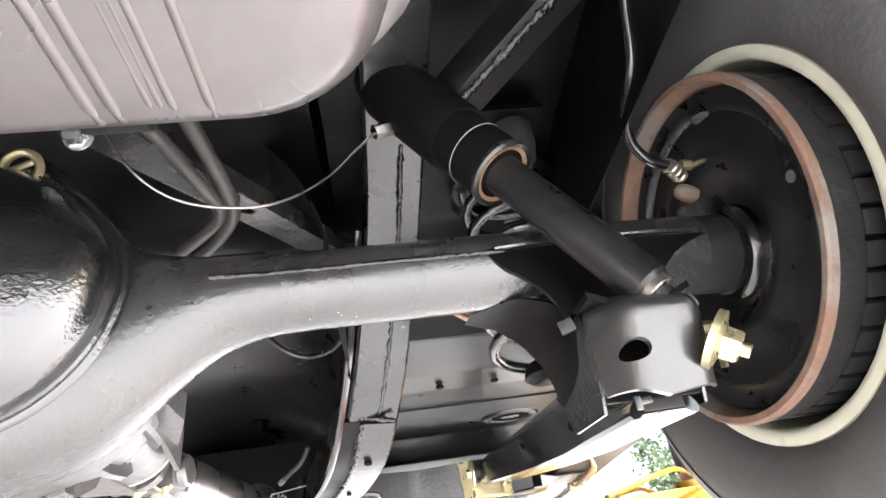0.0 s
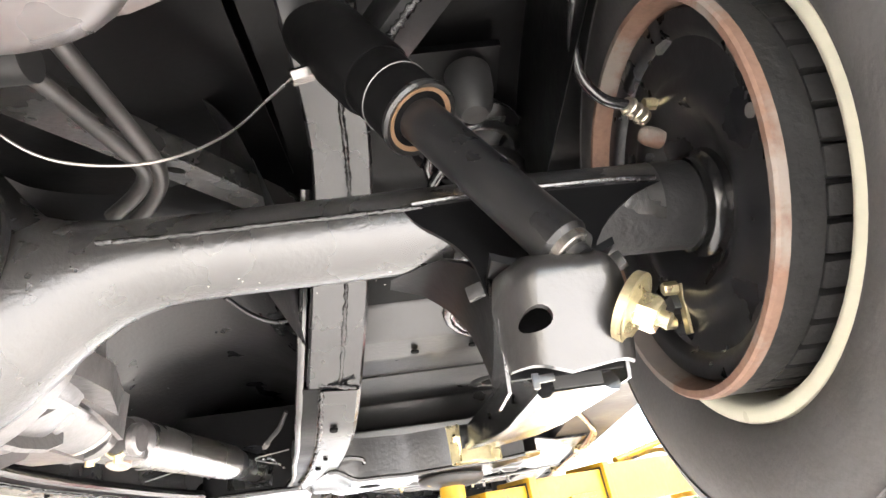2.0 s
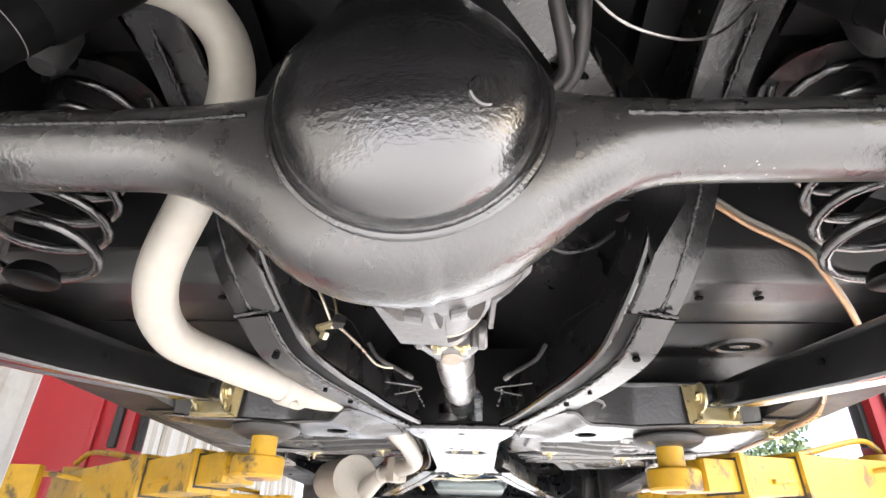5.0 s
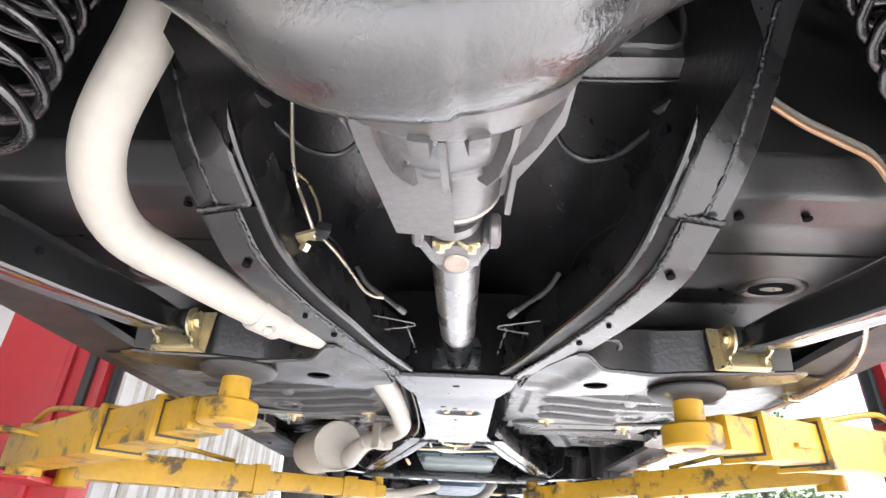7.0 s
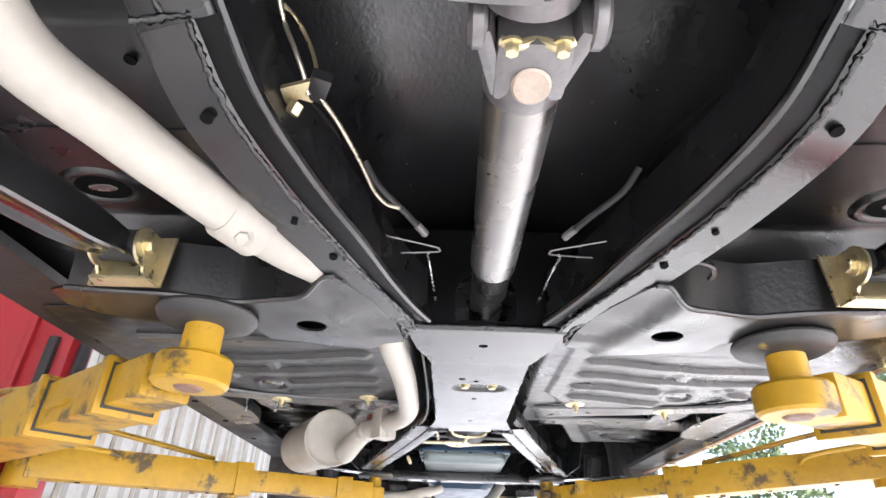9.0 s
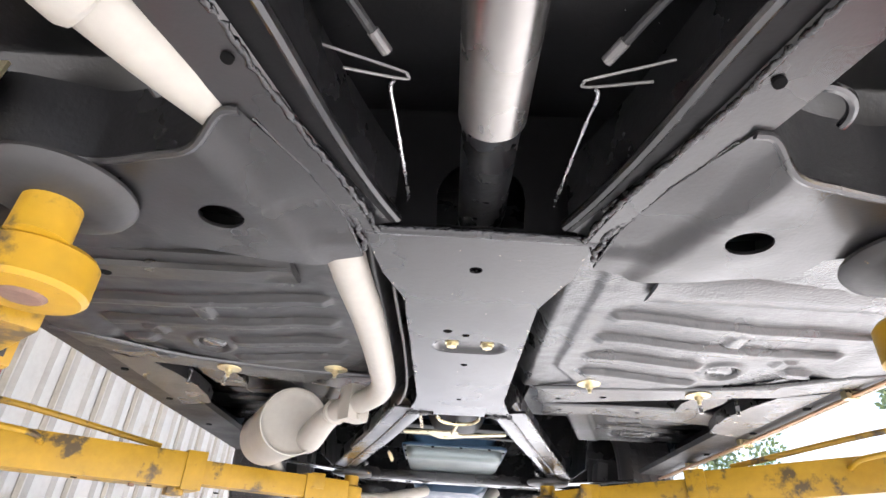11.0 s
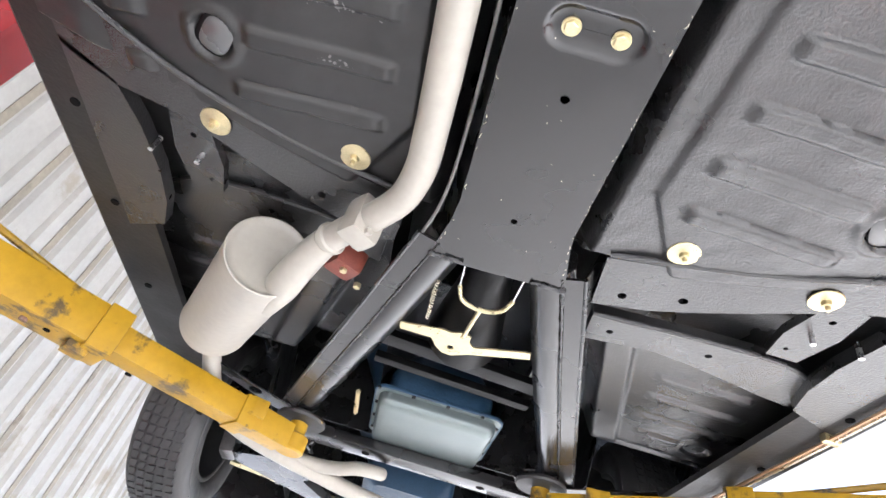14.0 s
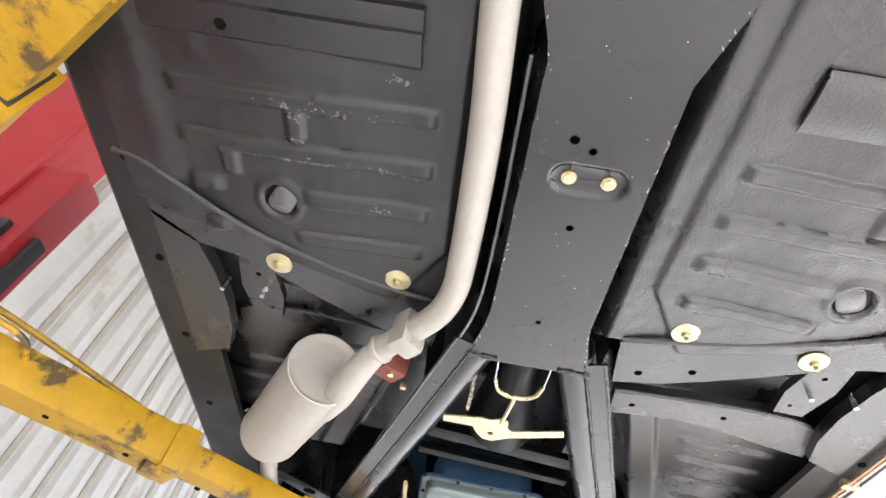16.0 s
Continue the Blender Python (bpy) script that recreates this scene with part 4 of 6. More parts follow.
part("nose_panel", sheet(lambda u, v: (u, 3.88 + 0.05 * v, 1.68 + 0.75 * v), np.linspace(-0.85, 0.85, 6), [0, 0.5, 1], 0.003, off=(0, 1, 0)), CHASSIS_BLACK, body, "black panel behind the grille", sharp=40)
part("firewall", sheet(lambda u, v: (u, 3.0, 1.9 + 0.5 * v), np.linspace(-0.85, 0.85, 6), [0, 1], 0.003, off=(0, 1, 0)), CHASSIS_BLACK, body)

# ---- rear axle ----
AC = V((0.0, 0.02, 1.826))
DX = -0.0275
axle = thing("rear_axle", "gloss black banjo rear axle with a domed differential cover", "axle", (0, 0.02, 1.826))
LOW_K = [(0.0, 0.154), (0.035, 0.151), (0.063, 0.144), (0.1, 0.127), (0.133, 0.102), (0.16, 0.08), (0.185, 0.0625), (0.21, 0.05), (0.24, 0.043), (0.28, 0.0405), (0.34, 0.04), (0.7, 0.04)]
TOP_K = [(0.0, 0.126), (0.035, 0.122), (0.063, 0.11), (0.09, 0.09), (0.12, 0.064), (0.15, 0.052), (0.19, 0.0445), (0.24, 0.041), (0.3, 0.04), (0.7, 0.04)]
LOW_C = smooth_path([(a, b, 0) for a, b in LOW_K], 8)
TOP_C = smooth_path([(a, b, 0) for a, b in TOP_K], 8)
loops = []
for x in np.concatenate([np.linspace(-0.655, -0.36, 10), np.linspace(-0.34, 0.29, 90), np.linspace(0.31, 0.655, 12)]):
    k = abs(x - DX)
    low = float(np.interp(k, [q.x for q in LOW_C], [q.y for q in LOW_C])) + (0.0022 if x < 0 else -0.0016)
    top = float(np.interp(k, [q.x for q in TOP_C], [q.y for q in TOP_C]))
    w = 1 - smoothstep(0.06, 0.25, k)
    yc, d = 0.0115 + 0.0135 * w, 0.0385 + 0.0255 * w
    loop = []
    for i in range(44):
        a = i * math.tau / 44
        ca, sa = math.cos(a), math.sin(a)
        e = 1.0 - 0.3 * w * (sa < 0)
        loop.append((x, yc + d * math.copysign(abs(ca) ** e, ca), AC.z + (top if sa > 0 else low) * math.copysign(abs(sa) ** e, sa)))
    loops.append(loop)
housing = part("housing", rings(loops), HOUSING_BLACK, axle, "gloss black axle tube and housing", sharp=60)
for s in (-1, 1):
    line = [V((s * x, 0.0115 + 0.0135 * (1 - smoothstep(0.06, 0.25, abs(s * x - DX))) - 0.039 - 0.0255 * (1 - smoothstep(0.06, 0.25, abs(s * x - DX))), AC.z + 0.0005)) for x in np.linspace(0.17, 0.445, 24)]
    part("seam_weld", tube(line, 0.0026, 8, 1, rough=0.2), WELD_BLACK, housing, "glossy weld seam along the tube", sharp=80)
prof = [(0.123, -0.006), (0.124, 0.004), (0.121, 0.011), (0.116, 0.011)]
prof += [(0.117 * math.cos(a) ** 0.85, 0.012 + 0.053 * math.sin(a)) for a in np.linspace(0.05, 1.5, 16)] + [(0.0001, 0.065)]
for s in (-1, 1):
    part("tube_end", rod((s * 0.535, 0.0125, AC.z), (s * 0.712, 0.02, AC.z), 0.0425, n=36), DRUM_BLACK, axle)
def tapered(bm):
    """Draws the round cover in towards its top."""
    for v in bm.verts:
        v.co.x = -0.022 + (v.co.x + 0.022) * (1 - 0.2 * smoothstep(1.84, 1.95, v.co.z))
    return bm


part("cover", tapered(revolve(prof, (-0.022, -0.038, 1.828), (0, -1, -0.13), 56)), AXLE_BLACK, axle, "gloss black domed differential cover with brushed runs", sharp=50)
part("cover_seam", tapered(revolve([(0.124 + 0.005 * math.cos(a), 0.002 + 0.004 * math.sin(a)) for a in np.linspace(0, math.tau, 9)[:-1]], (-0.022, -0.039, 1.828), (0, -1, -0.13), 56, closed=True)), AXLE_BLACK, axle)
part("fill_plug", revolve([(0.0001, 0.005), (0.0118, 0.005), (0.0132, 0.0035), (0.0132, -0.012)], (0.042, -0.0875, 1.7965), (0.42, -0.87, -0.2), 24), AXLE_BLACK, axle)
rnd = random.Random(17)
spots = []
for k in range(70):
    x, a = rnd.choice((-1, 1)) * rnd.uniform(0.25, 0.5), radians(rnd.uniform(190, 280))
    spots.append(((x, AC.y + 0.0421 * math.cos(a), AC.z + 0.0421 * math.sin(a)), (0, math.cos(a), math.sin(a))))
tagged(part("paint_flecks", flakes(spots, 3, (0.0004, 0.0022), 0.0006), EXHAUST, axle, "light flecks on the axle paint"), kind="stuff")
# brake block and vent on top of the cover
hump = [(-0.128, 1.87), (-0.118, 1.905), (-0.109, 1.935), (-0.102, 1.963), (-0.082, 1.982), (-0.046, 1.991), (-0.01, 1.986), (0.012, 1.972), (0.033, 1.952), (0.052, 1.93), (0.072, 1.9), (0.08, 1.87)]
top_lip = rings([[(-0.022 + (u + 0.022) * k, y, 1.87 + (v - 1.87) * k) for u, v in hump] for y, k in ((0.05, 0.86), (0.03, 0.97), (0.0, 1.0), (-0.034, 1.0), (-0.044, 0.985), (-0.048, 0.95))])
part("top_lip", top_lip, AXLE_BLACK, axle, "gloss black lip above the cover", sharp=50)
part("hose_clip", revolve([(0.0165 + 0.0042 * math.cos(a), 0.0042 * math.sin(a)) for a in np.linspace(0, math.tau, 9)[:-1]], (0.001, -0.064, 1.945), (0, -1, -0.35), 28, closed=True), ZINC, axle, "yellow zinc ring clip")
part("hose_nut", bolt_bm((0.001, -0.046, 1.938), (0, -1, -0.3), 0.0115, 0.026), BRIGHT, axle, "bright plated nut")
part("clip_bar", rod((-0.018, -0.074, 1.926), (0.017, -0.074, 1.943), 0.0026, n=8), ZINC, axle)

# pinion carrier and nose
CA, CD = (-0.008, 0.0, 1.80), (0.02, 1, -0.09)
part("carrier", revolve([(0.114, 0.02), (0.114, 0.084), (0.112, 0.088), (0.1, 0.09), (0.095, 0.1), (0.088, 0.13), (0.08, 0.155), (0.074, 0.165), (0.066, 0.17), (0.064, 0.176), (0.067, 0.18), (0.066, 0.186), (0.058, 0.194), (0.055, 0.22), (0.0525, 0.262), (0.05, 0.27), (0.042, 0.274), (0.042, 0.29), (0.0001, 0.29)], CA, CD, 48), CAST, axle, "bare cast steel pinion carrier", sharp=30)
for a in (215, 243, 270, 300, 328, 20, 160):
    ca, sa = math.cos(radians(a)), math.sin(radians(a))
    to = lambda u, v, w, ca=ca, sa=sa: (-0.008 + 0.02 * u + ca * v - sa * (w - 0.003), u, 1.80 - 0.09 * u + sa * v + ca * (w - 0.003))
    part("web", plate([(0.082, 0.05), (0.082, 0.11), (0.105, 0.107), (0.15, 0.094), (0.185, 0.075), (0.2, 0.05)], 0.006, [], to), CAST, axle, sharp=25)
for a, r in ((263, 0.113), (284, 0.112)):
    ca, sa = math.cos(radians(a)), math.sin(radians(a))
    part("lug", box((-0.008 + r * ca, 0.081, 1.794 + r * sa), (0.017, 0.02, 0.016), (0, 270 - a, 0), 0.004), CAST, axle)
# side wings of the casting
part("wing", plate([(0.0, 0.07), (-0.084, 0.08), (-0.081, 0.13), (-0.072, 0.2), (-0.061, 0.284), (-0.03, 0.286), (0.0, 0.286)], 0.034, [], lambda u, v, w: (u, v, 1.7215 + w + 0.1 * abs(u) * (v - 0.1))), CAST, axle, sharp=25)
part("wing", plate([(0.02, 0.06), (0.092, 0.06), (0.098, 0.1), (0.097, 0.15), (0.075, 0.205), (0.05, 0.262), (0.02, 0.27)], 0.03, [], lambda u, v, w: (u, v, 1.759 + w)), CAST, axle, sharp=25)
part("wing_web", plate([(0.09, 1.72), (0.148, 1.755), (0.2, 1.75), (0.262, 1.735), (0.262, 1.79), (0.09, 1.79)], 0.006, [], lambda u, v, w: (0.062 - 0.06 * (u - 0.09) + w, u, v)), CAST, axle, sharp=25)
part("seal_ring", revolve([(0.043, 0.264), (0.051, 0.2725), (0.0525, 0.27), (0.0525, 0.264), (0.043, 0.264)], CA, CD, 40, closed=True), EXHAUST, axle, "pale seal ring at the pinion nose")

# ---- drive shaft ----
shaft = thing("drive_shaft", "bare steel drive shaft with a universal joint at the axle", "drive shaft", (0, 0.6, 1.77))
S0, S1 = V((0.0, 0.318, 1.757)), V((0.003, 0.98, 1.806))
sd = (S1 - S0).normalized()
part("pinion_flange", revolve([(0.0001, 0.286), (0.036, 0.286), (0.036, 0.302), (0.0001, 0.302)], (-0.004, 0, 1.766), (0, 1, -0.02), 28), CAST, shaft)
for s in (-1, 1):
    part("yoke_ear", revolve([(0.0001, 0.036), (0.018, 0.036), (0.0205, 0.0385), (0.0205, 0.046), (0.017, 0.0495), (0.0001, 0.0495)], (0.002, 0.318, 1.748), (s, 0, 0), 24), CAST, shaft)
    part("shaft_ear", box((s * 0.03, 0.345, 1.752), (0.014, 0.07, 0.04), (6, 0, s * 14), 0.006), CAST, shaft)
    part("strap_bolt", bolt_bm((s * 0.018 + 0.002, 0.324, 1.732), (0, 0.2, -1), 0.0055, 0.01, 0.0075), ZINC, shaft, "yellow zinc strap bolt")
part("strap", tube([(-0.024, 0.324, 1.734), (-0.012, 0.325, 1.73), (0.002, 0.326, 1.737), (0.016, 0.325, 1.73), (0.028, 0.324, 1.734)], 0.004, 8), ZINC, shaft)
part("joint_block", box((0.002, 0.352, 1.752), (0.058, 0.062, 0.043), (4, 0, 0), 0.01), CAST, shaft)
part("bearing_cap", revolve([(0.0001, 0.0008), (0.006, 0), (0.0135, 0), (0.0155, 0.0015), (0.0155, 0.012)], (0.002, 0.36, 1.7245), (0, 0.25, 1), 24), RIM_STEEL, shaft, "round pale bearing cap with a trace of rust")
part("weld_yoke", tube([S0 + sd * 0.035, S0 + sd * 0.06, S0 + sd * 0.075], [0.03, 0.034, 0.0335], 28, 1), CAST, shaft)
part("shaft_tube", tube([S0 + sd * 0.07, S0 + sd * 0.45], 0.0325, 32, 1), SHAFT, shaft, "bright bare steel tube")
part("shaft_sleeve", tube([S0 + sd * 0.45, S0 + sd * 0.455, S0 + sd * 0.68], [0.0325, 0.029, 0.029], 28, 1), CHASSIS_BLACK, shaft, "black painted shaft end")

# ---- rear suspension, both sides ----
BX = 0.53


def suspension(left):
    # coil spring
    spring = thing("coil_spring", "gloss black rear coil spring", "coil spring", (0.527, 0.2, 1.8), "rear coil springs")
    turns, pts = 6.5, []
    for i in range(int(turns * 18) + 1):
        a = i * math.tau / 18
        f = i / (turns * 18)
        pts.append((0.527 + 0.064 * math.cos(a), 0.205 + 0.064 * math.sin(a), 1.80 + 0.29 * f))
    part("coil", tube(pts, 0.0078, 10, 1), AXLE_BLACK, spring, sharp=80)
    part("lower_seat", revolve([(0.0001, 0), (0.026, 0), (0.032, 0.004), (0.03, 0.014), (0.024, 0.022), (0.0001, 0.022)], (0.527, 0.205, 1.772), (0, 0, 1), 32), SHADE_BLACK, spring)
    part("upper_seat", revolve([(0.0001, 0), (0.08, 0), (0.085, -0.012), (0.06, 0.03), (0.0001, 0.04)], (0.527, 0.205, 2.09), (0, 0, 1), 32), CHASSIS_BLACK, spring)
    # bump stop
    stop = thing("bump_stop", "black rubber bump stop hanging under the frame", "bump stop", (0.524, 0.085, 2.04), "bump stops")
    part("rubber", revolve([(0.0001, 0), (0.016, 0.002), (0.024, 0.014), (0.029, 0.04), (0.03, 0.07), (0.0001, 0.07)], (0.524, 0.085, 2.022), (0, 0, 1), 24), DUST_RUBBER, stop)
    part("bracket", box((0.5, 0.085, 2.1), (0.13, 0.08, 0.012), bevel=0.003), SHADE_BLACK, stop)
    # trailing arm
    arm = thing("trailing_arm", "black pressed steel trailing arm with an open channel", "trailing arm", (0.49, 0.7, 1.76), "trailing arms")
    AY = (-0.052, 0.0, 0.06, 0.15, 0.3, 0.45, 0.62, 0.675, 0.705)
    LOW = (1.648, 1.653, 1.659, 1.667, 1.685, 1.706, 1.729, 1.742, 1.752)
    TOP = (1.667, 1.672, 1.7, 1.738, 1.755, 1.77, 1.783, 1.785, 1.784)
    XI = (0.511, 0.511, 0.511, 0.511, 0.508, 0.503, 0.486, 0.483, 0.483)
    XO = (0.558, 0.558, 0.558, 0.557, 0.553, 0.546, 0.53, 0.522, 0.52)
    loops = []
    for y in np.linspace(AY[0], AY[-1], 34):
        lo, hi, a, b = (float(np.interp(y, AY, q)) for q in (LOW, TOP, XI, XO))
        r = min(0.018, (hi - lo) * 0.33)
        loops.append([(x, y, z) for x, z in ((a + r, hi), (a + r * 0.55, hi - r * 0.12), (a + r * 0.12, hi - r * 0.55), (a, hi - r), (a, lo + 0.012), (a - 0.004, lo + 0.007), (a - 0.0055, lo + 0.002), (a - 0.003, lo - 0.0015), (a + 0.002, lo - 0.001), (a + 0.006, lo + 0.002), (b - 0.006, lo + 0.002), (b - 0.002, lo - 0.001), (b + 0.003, lo - 0.0015), (b + 0.0055, lo + 0.002), (b + 0.004, lo + 0.007), (b, lo + 0.012), (b, hi - r), (b - r * 0.12, hi - r * 0.55), (b - r * 0.55, hi - r * 0.12), (b - r, hi))])
    channel = part("channel", rings(loops), ARM_BLACK, arm, "gloss black channel with a rolled lower lip", sharp=50)
    part("open_end", box((0.5345, -0.0525, 1.6575), (0.034, 0.004, 0.012), bevel=0.0015), DUST_RUBBER, channel)
    for y, z in ((0.36, 1.728), (0.12, 1.69)):
        part("hole", revolve([(0.0001, 0), (0.005, 0), (0.005, 0.002), (0.0001, 0.002)], (float(np.interp(y, AY, XI)) + 0.0005, y, z), (-1, 0, 0), 12), HOLE, channel)
    part("front_bush", rod((0.474, 0.705, 1.768), (0.527, 0.705, 1.768), 0.022, n=20), DUST_RUBBER, arm)
    hang = thing("arm_bracket", "yellow zinc bracket bolted to the outrigger for the trailing arm", "bracket", (0.48, 0.72, 1.76), "trailing arm brackets")
    part("back_plate", plate([(0.452, 1.722), (0.552, 1.722), (0.548, 1.792), (0.447, 1.798)], 0.004, [], lambda u, v, w: (u, 0.734 + w, v)), ZINC, hang, sharp=25)
    lobe = [(0.705 + 0.027 * math.cos(a), 1.766 + 0.027 * math.sin(a)) for a in np.linspace(radians(80), radians(280), 14)]
    for x in (0.468, 0.529):
        part("cheek", plate(lobe + [(0.722, 1.7245), (0.735, 1.7245), (0.735, 1.795)], 0.004, [], lambda u, v, w, x=x: (x + w, u, v)), ZINC, hang, sharp=25)
    part("foot", plate([(0.458, 0.708), (0.535, 0.708), (0.54, 0.735), (0.455, 0.735)], 0.004, [], lambda u, v, w: (u, v, 1.7205 + w)), ZINC, hang, sharp=25)
    part("bolt", bolt_bm((0.467, 0.705, 1.768), (-1, 0, 0), 0.011, 0.009, 0.016), ZINC, hang)
    # lower shock and arm bracket on the axle
    br = thing("axle_bracket", "black steel bracket under the axle end with a round hole", "bracket", (BX, -0.04, 1.69), "axle brackets")
    face = [(0.489, 1.663), (0.523, 1.651), (0.568, 1.657), (0.573, 1.68), (0.572, 1.712), (0.566, 1.733), (0.54, 1.728), (0.515, 1.735), (0.488, 1.736), (0.484, 1.71), (0.486, 1.68)]
    def bend(u, v, w):
        y = -0.104 + 0.34 * (1.69 - v) + 0.045 * max(0, (0.51 - u) / 0.026) ** 2 + 0.022 * max(0, (u - 0.552) / 0.02) ** 2 + 0.034 * max(0, (v - 1.708) / 0.028) ** 2 - 0.004 * math.sin((u - 0.484) / 0.089 * math.pi)
        return (u, y + w, v)
    part("face", plate(face, 0.006, [circle(0.5055, 1.6845, 0.0102, 18, 0.0078)], bend, grid=0.004), BRACKET_BLACK, br, "satin black face with a round hole", sharp=40)
    part("edge_tab", box((0.475, -0.055, 1.729), (0.013, 0.004, 0.012), (0, -10, -20), 0.0015), BRACKET_BLACK, br)
    part("ear", box((0.577, -0.075, 1.73), (0.011, 0.008, 0.013), (0, -15, -30), 0.003), BRACKET_BLACK, br)
    part("lower_tab", box((0.5, -0.087, 1.6495), (0.0045, 0.003, 0.01), (0, 0, 0), 0.001), BRACKET_BLACK, br)
    part("lower_tab", box((0.507, -0.082, 1.652), (0.012, 0.003, 0.005), (0, -4, 0), 0.001), BRACKET_BLACK, br)
    part("back_wall", box((0.528, -0.055, 1.695), (0.078, 0.004, 0.07), (0, 0, 0), 0.001), SHADE_BLACK, br)
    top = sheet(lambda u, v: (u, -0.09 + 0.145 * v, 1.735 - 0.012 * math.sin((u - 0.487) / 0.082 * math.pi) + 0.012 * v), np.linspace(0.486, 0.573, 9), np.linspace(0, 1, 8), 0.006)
    part("top", top, SHADE_BLACK, br, sharp=50)
    for x, y1 in ((0.486, 0.06), (0.569, 0.05)):
        part("cheek", plate([(-0.052, 1.653), (0.03, 1.66), (y1, 1.70), (0.05, 1.76), (-0.01, 1.77), (-0.06, 1.735), (-0.07, 1.70)], 0.0025, [], lambda u, v, w, x=x: (x + w, u, v)), AXLE_BLACK, br, sharp=25)
    # curved fin up to the tube
    def fin(u, v):
        at = (0, 0.25, 0.5, 0.75, 1)
        a = V([float(np.interp(v, at, q)) for q in ((0.409, 0.452, 0.479, 0.486, 0.487), (0.028, -0.005, -0.028, -0.04, -0.045), (1.788, 1.786, 1.765, 1.735, 1.69))])
        b = V([float(np.interp(v, at, q)) for q in ((0.406, 0.436, 0.459, 0.476, 0.486), (0.05, 0.048, 0.046, 0.045, 0.045), (1.789, 1.778, 1.758, 1.73, 1.69))])
        return a.lerp(b, u)
    # gusset and saddle wear the darkened black, since sunlight should not show on them
    part("fin", sheet(fin, np.linspace(0, 1, 8), np.linspace(0, 1, 12), 0.005, off=(1, 0, 0.3)), SHADE_BLACK, br, "black gusset curving down from the tube", sharp=60)
    def saddle(u, v):
        c = 1 - (1 - v) ** 2
        x0, x1 = 0.427 + 0.06 * float(np.interp(v, (0, 0.16, 0.39, 0.61, 1), (0, 0.17, 0.62, 0.87, 1))), 0.655 - 0.085 * c ** 0.7
        y = -0.027 - 0.004 * math.sin(u * math.pi) - 0.012 * v
        return (x0 + (x1 - x0) * u, y, 1.826 - 0.10 * v)
    part("saddle", sheet(saddle, np.linspace(0, 1, 14), np.linspace(0, 1, 10), 0.005, off=(0, 1, 0)), SHADE_BLACK, br, "black saddle plate welded on the tube", sharp=60)
    part("saddle_edge", tube([(0.436, -0.028, 1.83), (0.5, -0.031, 1.831), (0.6, -0.03, 1.831), (0.65, -0.028, 1.829)], 0.0028, 8), AXLE_BLACK, br)
    part("bolt", bolt_bm((0.498, 0.024, 1.702), (-1, -0.2, 0), 0.0105, 0.012), ZINC, br, "yellow zinc hex bolt")
    part("shock_bolt", bolt_bm((0.5665, -0.1043, 1.6835), (0.7, -0.35, -0.62), 0.0125, 0.017, 0.0235), ZINC, br, "large yellow zinc bolt with a wide washer")
    part("shock_stud", rod((0.572, -0.107, 1.678), (0.583, -0.1125, 1.6685), 0.0055, n=12), ZINC, br)
    part("shock_washer", revolve([(0.0235, 0), (0.0235, 0.003), (0.019, 0.006), (0.0125, 0.0085), (0.0001, 0.0085)], (0.564, -0.103, 1.6855), (0.7, -0.35, -0.62), 28), ZINC, br, "thick yellow zinc cup washer")
    # shock absorber
    sh = thing("shock_absorber", "black air shock absorber with a dust sleeve", "shock absorber", (0.54, -0.1, 1.72), "rear shock absorbers")
    lip, bot = V((0.452, -0.062, 1.894)), V((0.541, -0.099, 1.727))
    d = (lip - bot).normalized()
    part("body", tube([bot + d * 0.008, bot + d * 0.012, lip + d * 0.03], [0.0175, 0.0205, 0.0205], 28, 1), SHOCK_BLACK, sh, "satin black shock body")
    side = d.cross(V((0, -1, 0))).normalized()
    rnd = random.Random(23)
    spots = []
    for k in range(16):
        out = (side * math.cos(rnd.uniform(0.6, 2.6)) + d.cross(side) * rnd.choice((-1, 1))).normalized()
        spots.append((bot + d * rnd.uniform(0.02, 0.16) + out * 0.0206, out))
    tagged(part("dust_specks", flakes(spots, 5, (0.0003, 0.0009), 0.0003), EXHAUST, sh, "pale dust specks"), kind="stuff")
    part("collar", tube([bot + d * 0.001, bot + d * 0.002, bot + d * 0.01], [0.0165, 0.0175, 0.0175], 28, 1), SHAFT, sh, "bright collar at the lower end")
    part("eye", rod(bot - d * 0.006, bot + d * 0.012, 0.011, n=20), CHASSIS_BLACK, sh)
    part("sleeve", tube([lip, lip + d * 0.004, lip + d * 0.075], [0.0335, 0.0345, 0.0345], 32, 1), SLEEVE_RUBBER, sh, "black dust sleeve")
    part("sleeve_line", revolve([(0.0346, -0.0006), (0.0354, 0), (0.0346, 0.0006)], lip + d * 0.04, d, 32), GREY_PAD, sh)
    part("lip_flange", revolve([(0.0305, -0.001), (0.0345, -0.003), (0.0365, 0.0), (0.0355, 0.005), (0.0305, 0.005)], lip, d, 32, closed=True), CHASSIS_BLACK, sh)
    part("lip_ring", revolve([(0.0215, 0.003), (0.0245, 0.0015), (0.0285, -0.0015), (0.0305, -0.002), (0.0305, 0.003), (0.0215, 0.004)], lip, d, 32, closed=True), BRONZE, sh, "rusty ring at the sleeve mouth")
    part("boot", tube([lip + d * 0.072, lip + d * 0.08, lip + d * 0.2, lip + d * 0.24], [0.036, 0.0385, 0.0405, 0.03], 32, 1), SLEEVE_RUBBER, sh, "black rubber air sleeve")
    # brake, wheel
    wc = V((0.0, 0.018, 1.833))
    brake = thing("drum_brake", "black drum brake with a rusty drum edge", "drum brake", (0.68, 0.018, 1.833), "drum brakes")
